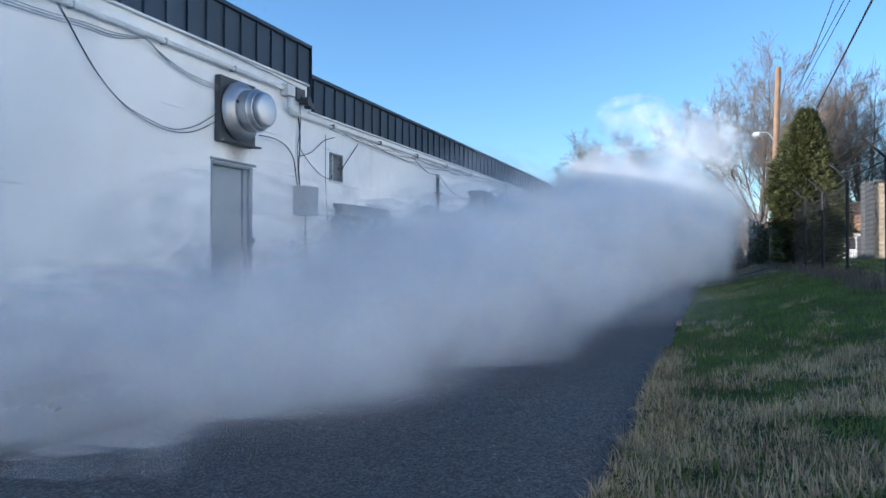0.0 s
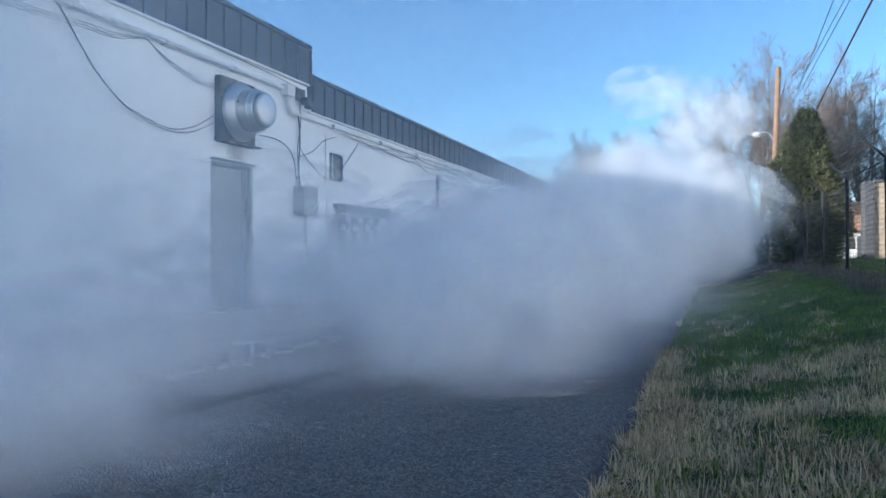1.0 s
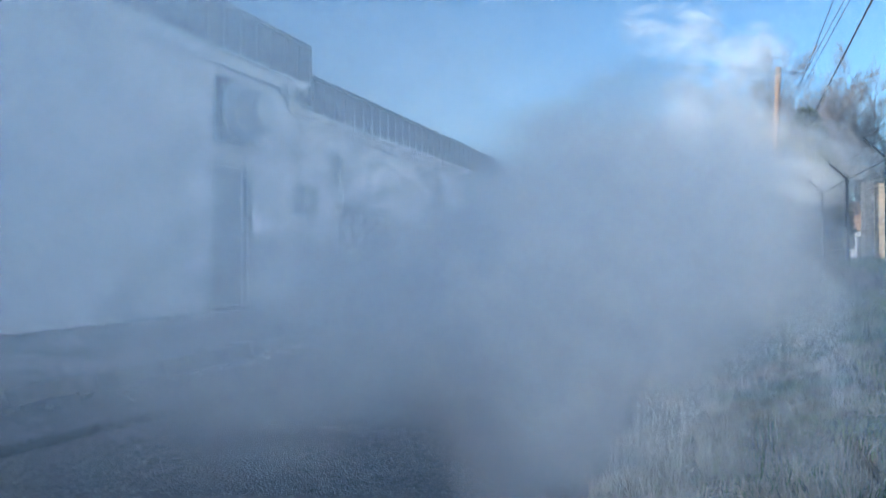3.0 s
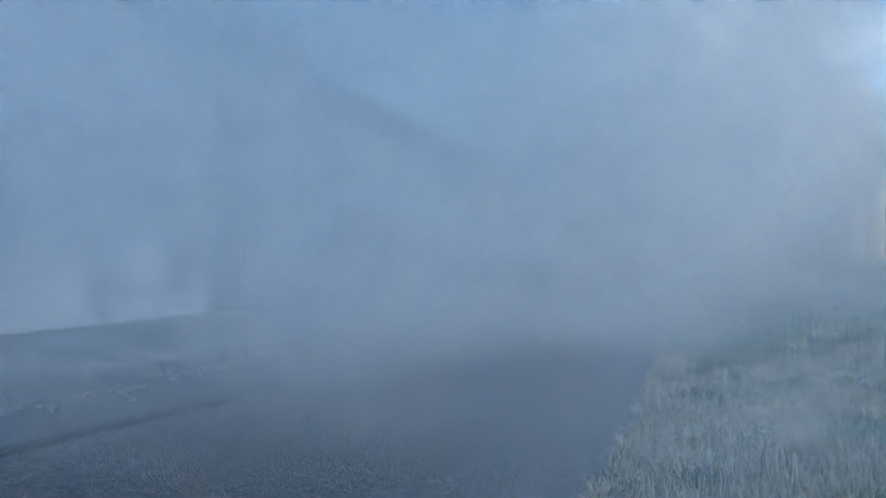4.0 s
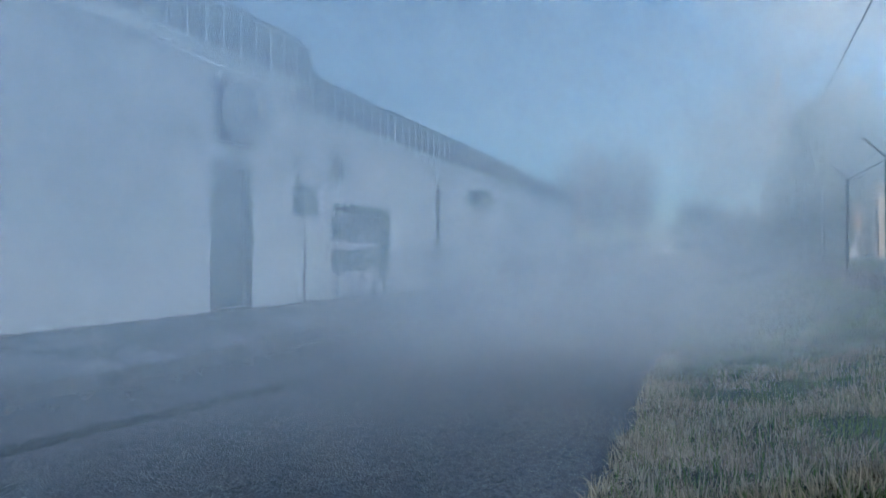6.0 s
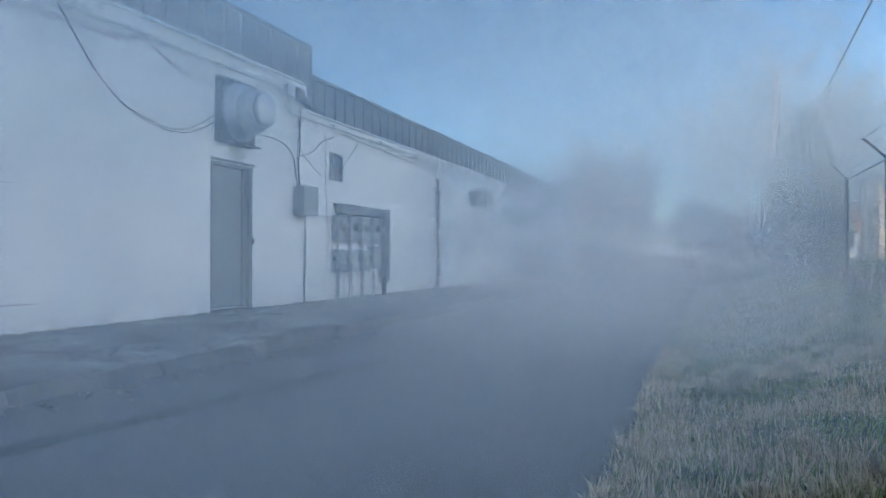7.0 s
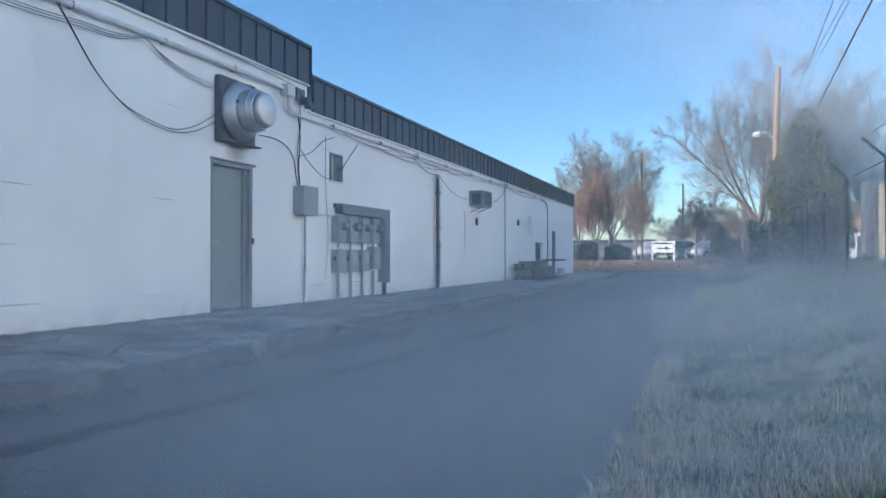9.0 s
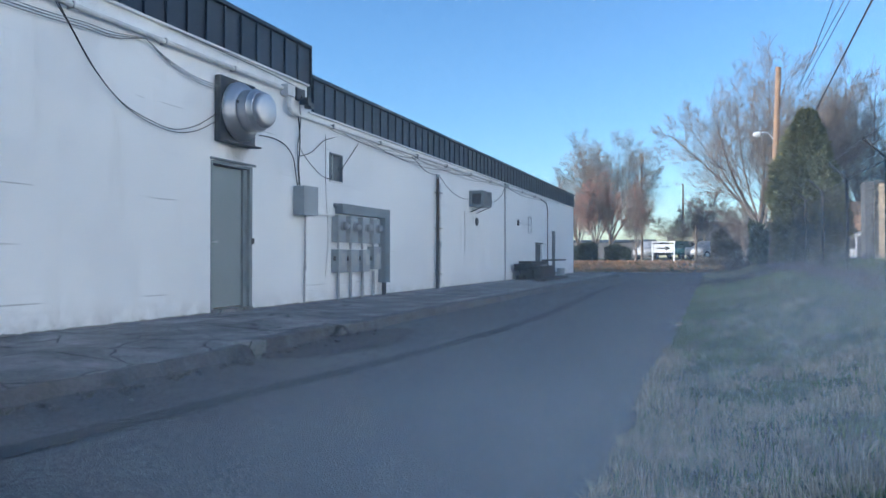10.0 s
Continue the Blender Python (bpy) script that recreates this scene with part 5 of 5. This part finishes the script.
leaf_litter()
hedge(-2.8, -1.2, 52.5, 1.35, 0.9, 1, "dark clipped evergreen hedge at the car park")
hedge(-0.7, 1.1, 53.0, 1.2, 0.9, 2, "dark clipped evergreen hedge at the car park")
hedge(5.6, 7.4, 47.5, 0.55, 0.9, 3, "low brown leafless shrub row at the lane end", M_WEED)
hedge(8.1, 10.0, 35.0, 1.9, 1.2, 4, "dark thicket of evergreen shrubs at the fence end")
hedge(9.4, 10.8, 31.5, 1.5, 1.0, 5, "dark thicket of evergreen shrubs behind the fence")
hedge(7.2, 8.5, 40.0, 0.7, 1.0, 6, "brown leafless shrub beside the lane end", M_WEED)
hedge(6.5, 13.0, 60.0, 2.3, 1.5, 7, "brown leafless shrub row beyond the lane", M_WEED)
hedge(9.0, 14.0, 48.0, 1.5, 1.2, 8, "dark evergreen shrub row beyond the lawn")
# ================= smoke =================
def puff_mesh(name, seed, thick):
    """A closed lumpy lens of unit radius: one rounded piece of smoke."""
    rings, sides = 7, 28
    v, f = [], []
    for s in (1, -1):
        base = len(v)
        v.append((0, 0, s * thick))
        for i in range(1, rings + 1):
            r = i / rings
            for k in range(sides):
                a = 2 * math.pi * k / sides
                x, y = r * math.cos(a), r * math.sin(a)
                z = s * thick * math.sqrt(max(0.0, 1 - r * r)) * (1 + 0.35 * noise.noise(Vector((x * 2.2 + seed, y * 2.2, s * 3.0))))
                v.append((x, y, z if i < rings else 0.0))
        for k in range(sides):
            f.append((base, base + 1 + k, base + 1 + (k + 1) % sides))
        for i in range(rings - 1):
            for k in range(sides):
                a, b = base + 1 + i * sides + k, base + 1 + i * sides + (k + 1) % sides
                f.append((a, a + sides, b + sides, b))
    me = mesh_from(name, v, f)
    for poly in me.polygons:
        poly.use_smooth = True
    return me


SMOKE = thing("smoke_cloud", (0, 0, 0), "pale blue-grey smoke drifting over the lane and lifting away", "smoke", kind="stuff")
PUFF_MESHES = [puff_mesh("puff", s, 0.35) for s in range(4)]
SMOKE_ROWS = []


def puff(name, material, mesh, size, density, rows):
    """One piece: half width, half height and half depth in metres; rows of (t, x, y, z, roll)."""
    ob = mesh_object(name, mesh, material, SMOKE)
    ob.scale = size
    ob.color = (density, density, density, 1)
    SMOKE_ROWS.append((ob, rows))
    return ob


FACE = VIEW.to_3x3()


def wind(t, gust):
    """Metres that the air has gone at unit speed: slow at first, faster after the lull."""
    return t + gust * max(0.0, t - 3.7)


def drift(p0, v, turn, gust=1.6):
    """Rows for a piece that drifts from p0 at v metres a second, turning slowly."""
    return [(t, Vector(p0) + Vector(v) * wind(t, gust), turn * t) for t in (0.0, 1.5, 3.0, 4.2, 5.0, 6.0, 7.0, 8.0, 9.0, 10.0)]


LIFT = random.Random(5)


def rise(p0, v, turn, start=(2.5, 3.7), up=(1.4, 4.2)):
    """Rows for a piece that rolls along at first, then is torn upwards and away."""
    off = LIFT.uniform(*start)
    pull = Vector((LIFT.uniform(0.1, 1.5), LIFT.uniform(-0.8, 0.6), LIFT.uniform(*up) * (1.0 + 0.025 * max(0.0, p0[1] - 12))))
    rows = []
    for t in (0.0, 1.2, 2.4, 3.0, 3.6, 4.2, 4.8, 5.4, 6.0, 7.0, 8.5, 10.0):
        e = max(0.0, t - off)
        rows.append((t, Vector(p0) + Vector(v) * t + pull * (e * e / (e + 0.5)), turn * t))
    return rows


def build_smoke():
    rng = random.Random(21)
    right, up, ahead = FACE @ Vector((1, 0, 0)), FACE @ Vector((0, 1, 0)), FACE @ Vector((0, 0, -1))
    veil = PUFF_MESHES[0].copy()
    kinds = [m.copy() for m in PUFF_MESHES]
    rolls = [m.copy() for m in PUFF_MESHES]
    # bank rolling along the wall and across the lane
    for i in range(54):
        u = rng.random() ** 0.8
        y = 6.0 + 27 * u
        x = rng.uniform(0.6, 4.2 + 1.9 * u)
        z = rng.uniform(0.0, 1.2) + 1.5 * u * rng.random()
        s = rng.uniform(1.2, 2.1) * (0.85 + 0.4 * u)
        v = (rng.uniform(0.25, 0.8), rng.uniform(-0.5, 0.0), rng.uniform(0.03, 0.32))
        puff("puff", M_PUFF, kinds[i % 4], (s * 1.25, s * 1.0, s * 1.4), rng.uniform(0.26, 0.38), rise((x, y, z), v, rng.uniform(-5, 5)))
    # rolling heads along the open side of the bank, in clumps
    for c in range(38):
        u = (c + rng.random()) / 38
        y = 6.5 + 25 * u
        centre = Vector((3.7 + 2.5 * u + rng.uniform(-1.2, 0.35), y, rng.uniform(0.05, 0.8) + 2.2 * u * rng.random()))
        v = Vector((rng.uniform(0.4, 0.95), rng.uniform(-0.7, -0.1), rng.uniform(0.04, 0.25)))
        for k in range(3):
            s = rng.uniform(0.55, 1.1) * (0.75 + 0.7 * u)
            p = centre + Vector((rng.gauss(0, 0.25), rng.gauss(0, 0.3), rng.gauss(0, 0.25)))
            puff("puff", M_BILLOW, rolls[(c + k) % 4], (s * 1.2, s * 1.15, s * 1.5), rng.uniform(0.30, 0.45), rise(p, v + Vector((rng.gauss(0, 0.08), 0, rng.gauss(0, 0.05))), rng.uniform(-8, 8)))
    for c in range(16):
        centre = Vector((rng.uniform(2.4, 4.9), rng.uniform(5.8, 10.5), rng.uniform(0.2, 0.7)))
        v = Vector((rng.uniform(0.25, 0.75), rng.uniform(-1.2, -0.5), rng.uniform(0.0, 0.05)))
        for k in range(3):
            s = rng.uniform(0.5, 0.95)
            p = centre + Vector((rng.gauss(0, 0.2), rng.gauss(0, 0.25), rng.gauss(0, 0.15)))
            puff("puff", M_BILLOW, rolls[(c + k) % 4], (s * 1.3, s * 1.05, s * 1.4), rng.uniform(0.28, 0.42), rise(p, v + Vector((rng.gauss(0, 0.08), 0, 0)), rng.uniform(-8, 8)))
    for c in range(16):
        centre = Vector((rng.uniform(3.0, 6.5), rng.uniform(19, 28), rng.uniform(0.5, 2.7)))
        v = Vector((rng.uniform(0.3, 0.8), rng.uniform(-0.6, -0.1), rng.uniform(0.05, 0.3)))
        for k in range(3):
            s = rng.uniform(1.0, 1.8)
            p = centre + Vector((rng.gauss(0, 0.3), rng.gauss(0, 0.3), rng.gauss(0, 0.3)))
            puff("puff", M_BILLOW if k else M_PUFF, rolls[(c + k) % 4] if k else kinds[c % 4], (s * 1.2, s * 1.15, s * 1.4), rng.uniform(0.28, 0.42), rise(p, v + Vector((rng.gauss(0, 0.08), 0, rng.gauss(0, 0.05))), rng.uniform(-8, 8)))
    # low tongue over the near lane, thinning out sideways
    for i in range(40):
        p = (rng.uniform(0.6, 4.3), rng.uniform(2.3, 6.0), rng.uniform(-0.15, 0.25))
        s = rng.uniform(0.7, 1.1)
        puff("puff", M_PUFF, kinds[i % 4], (s * 1.6, s * 0.9, s), rng.uniform(0.22, 0.33), drift(p, (rng.uniform(-0.9, -0.2), rng.uniform(-2.5, -1.4), -0.02), rng.uniform(-4, 4), 1.0))
    # sunlit plume rising at the far end, in clumps
    for c in range(16):
        centre = Vector((rng.uniform(4.2, 7.0), rng.uniform(25, 31), rng.uniform(0.8, 5.9)))
        v = Vector((rng.uniform(0.0, 0.5), rng.uniform(-0.7, 0), rng.uniform(0.3, 1.0)))
        for k in range(3):
            s = rng.uniform(0.7, 1.5)
            p = centre + Vector((rng.gauss(0, 0.35), rng.gauss(0, 0.3), rng.gauss(0, 0.35)))
            puff("puff", M_BILLOW if k else M_PUFF, rolls[(c + k) % 4] if k else kinds[c % 4], (s, s, s), rng.uniform(0.26, 0.38), rise(p, v + Vector((rng.gauss(0, 0.1), 0, rng.gauss(0, 0.1))), rng.uniform(-8, 8)))
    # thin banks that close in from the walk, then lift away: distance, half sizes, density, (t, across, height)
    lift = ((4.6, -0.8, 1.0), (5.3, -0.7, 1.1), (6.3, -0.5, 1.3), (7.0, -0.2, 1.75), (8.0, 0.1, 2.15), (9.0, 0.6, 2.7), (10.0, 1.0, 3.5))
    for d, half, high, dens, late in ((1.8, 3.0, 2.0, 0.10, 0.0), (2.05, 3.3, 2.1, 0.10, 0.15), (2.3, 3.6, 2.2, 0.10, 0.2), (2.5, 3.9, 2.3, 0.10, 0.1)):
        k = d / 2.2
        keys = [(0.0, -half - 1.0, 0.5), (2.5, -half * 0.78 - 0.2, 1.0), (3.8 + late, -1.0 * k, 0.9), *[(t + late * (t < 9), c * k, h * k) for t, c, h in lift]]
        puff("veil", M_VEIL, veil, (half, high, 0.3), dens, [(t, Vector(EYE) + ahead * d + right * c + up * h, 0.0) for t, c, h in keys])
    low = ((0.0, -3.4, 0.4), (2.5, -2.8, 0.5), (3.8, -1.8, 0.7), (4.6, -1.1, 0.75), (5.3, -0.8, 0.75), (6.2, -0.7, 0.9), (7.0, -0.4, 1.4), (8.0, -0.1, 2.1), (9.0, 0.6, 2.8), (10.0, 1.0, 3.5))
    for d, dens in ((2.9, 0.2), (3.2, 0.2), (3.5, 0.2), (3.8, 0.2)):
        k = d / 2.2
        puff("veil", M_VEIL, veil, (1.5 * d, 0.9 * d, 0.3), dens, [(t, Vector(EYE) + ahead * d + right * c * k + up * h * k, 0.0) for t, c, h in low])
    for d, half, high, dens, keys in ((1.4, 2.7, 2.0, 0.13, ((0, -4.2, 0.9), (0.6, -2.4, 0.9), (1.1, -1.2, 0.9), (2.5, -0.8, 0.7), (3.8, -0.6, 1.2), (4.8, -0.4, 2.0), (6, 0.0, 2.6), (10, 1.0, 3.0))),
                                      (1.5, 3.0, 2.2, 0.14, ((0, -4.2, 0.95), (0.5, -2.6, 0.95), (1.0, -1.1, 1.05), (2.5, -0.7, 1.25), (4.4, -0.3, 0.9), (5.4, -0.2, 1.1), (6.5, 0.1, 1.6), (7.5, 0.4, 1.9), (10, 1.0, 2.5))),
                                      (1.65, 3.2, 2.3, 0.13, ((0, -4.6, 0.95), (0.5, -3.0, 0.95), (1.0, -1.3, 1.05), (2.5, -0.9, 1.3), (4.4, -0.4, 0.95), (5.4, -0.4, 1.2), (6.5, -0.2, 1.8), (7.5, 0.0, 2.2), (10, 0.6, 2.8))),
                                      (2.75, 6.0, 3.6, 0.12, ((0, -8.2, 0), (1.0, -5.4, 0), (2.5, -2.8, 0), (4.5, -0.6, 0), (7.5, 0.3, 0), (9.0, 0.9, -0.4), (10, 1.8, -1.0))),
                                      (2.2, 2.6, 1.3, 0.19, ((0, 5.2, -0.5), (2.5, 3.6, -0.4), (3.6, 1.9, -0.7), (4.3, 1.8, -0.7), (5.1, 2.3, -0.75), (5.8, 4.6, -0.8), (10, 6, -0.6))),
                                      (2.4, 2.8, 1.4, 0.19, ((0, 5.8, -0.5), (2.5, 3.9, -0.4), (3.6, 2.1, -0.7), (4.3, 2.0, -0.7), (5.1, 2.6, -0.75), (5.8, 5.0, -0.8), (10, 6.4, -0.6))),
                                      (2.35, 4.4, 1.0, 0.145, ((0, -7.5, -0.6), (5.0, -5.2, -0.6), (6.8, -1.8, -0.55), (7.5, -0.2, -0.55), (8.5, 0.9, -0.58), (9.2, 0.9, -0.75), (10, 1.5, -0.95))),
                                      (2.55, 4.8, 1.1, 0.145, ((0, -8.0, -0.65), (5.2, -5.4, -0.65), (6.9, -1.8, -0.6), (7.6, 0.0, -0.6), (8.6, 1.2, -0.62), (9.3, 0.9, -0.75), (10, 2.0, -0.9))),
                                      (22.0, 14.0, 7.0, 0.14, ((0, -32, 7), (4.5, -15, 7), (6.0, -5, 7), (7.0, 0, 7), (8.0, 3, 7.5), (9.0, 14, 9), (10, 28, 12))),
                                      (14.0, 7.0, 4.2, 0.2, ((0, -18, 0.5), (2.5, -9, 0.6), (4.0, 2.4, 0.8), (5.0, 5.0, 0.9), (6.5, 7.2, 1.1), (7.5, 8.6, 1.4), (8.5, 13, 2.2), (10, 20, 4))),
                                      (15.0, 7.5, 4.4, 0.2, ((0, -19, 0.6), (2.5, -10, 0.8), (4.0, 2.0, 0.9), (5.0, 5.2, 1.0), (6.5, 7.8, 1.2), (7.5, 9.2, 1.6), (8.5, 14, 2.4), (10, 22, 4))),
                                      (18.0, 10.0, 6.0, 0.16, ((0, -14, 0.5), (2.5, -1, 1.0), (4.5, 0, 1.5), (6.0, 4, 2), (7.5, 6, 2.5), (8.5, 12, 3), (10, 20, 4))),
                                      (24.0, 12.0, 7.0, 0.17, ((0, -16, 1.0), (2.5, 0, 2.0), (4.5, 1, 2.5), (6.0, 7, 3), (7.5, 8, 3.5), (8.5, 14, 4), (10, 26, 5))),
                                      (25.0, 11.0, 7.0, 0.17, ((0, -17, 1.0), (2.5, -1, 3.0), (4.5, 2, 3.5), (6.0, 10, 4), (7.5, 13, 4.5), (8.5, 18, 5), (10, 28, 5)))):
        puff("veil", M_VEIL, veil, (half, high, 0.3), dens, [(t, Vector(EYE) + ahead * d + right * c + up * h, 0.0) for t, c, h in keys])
    # low rolls that hang over the lane after the rest has lifted
    for i in range(26):
        v = Vector((rng.uniform(0.35, 0.9), rng.uniform(-0.9, -0.3), rng.uniform(0.0, 0.06)))
        mid = Vector((rng.uniform(2.8, 6.2), rng.uniform(5.0, 13.0), rng.uniform(-0.15, 0.35)))
        s = rng.uniform(1.0, 1.9)
        puff("puff", M_PUFF, kinds[i % 4], (s * 1.7, s * 0.75, s), rng.uniform(0.06, 0.11), rise(mid - v * 5.4, v, rng.uniform(-4, 4), (5.7, 6.8), (1.2, 2.6)))
    # what lingers, coming down the lane and over the turf
    for i in range(34):
        v = Vector((rng.uniform(0.5, 0.85), rng.uniform(-0.7, -0.35), 0.0))
        end = Vector((rng.uniform(7.0, 11.8), rng.uniform(3.4, 9.5), rng.uniform(-0.3, 0.3)))
        s = rng.uniform(1.2, 2.2)
        puff("puff", M_PUFF, kinds[i % 4], (s * 1.8, s * 0.65, s), rng.uniform(0.045, 0.075), drift(end - v * wind(10.0, 0.1), v, rng.uniform(-3, 3), 0.1))


build_smoke()


# ================= what moves =================
def motions():
    base = VIEW.to_quaternion()
    rng = random.Random(77)
    for ob, rows in SMOKE_ROWS:
        keyed = []
        slant = pose(0, 0, 0, rng.uniform(-52, -14), rng.uniform(-15, 35), 0) if ob.name.startswith("puff") else Matrix()
        for t, q, turn in rows:
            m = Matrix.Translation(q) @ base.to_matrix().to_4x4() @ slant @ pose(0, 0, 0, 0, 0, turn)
            keyed.append((t, m))
        walk(ob, keyed)


motions()
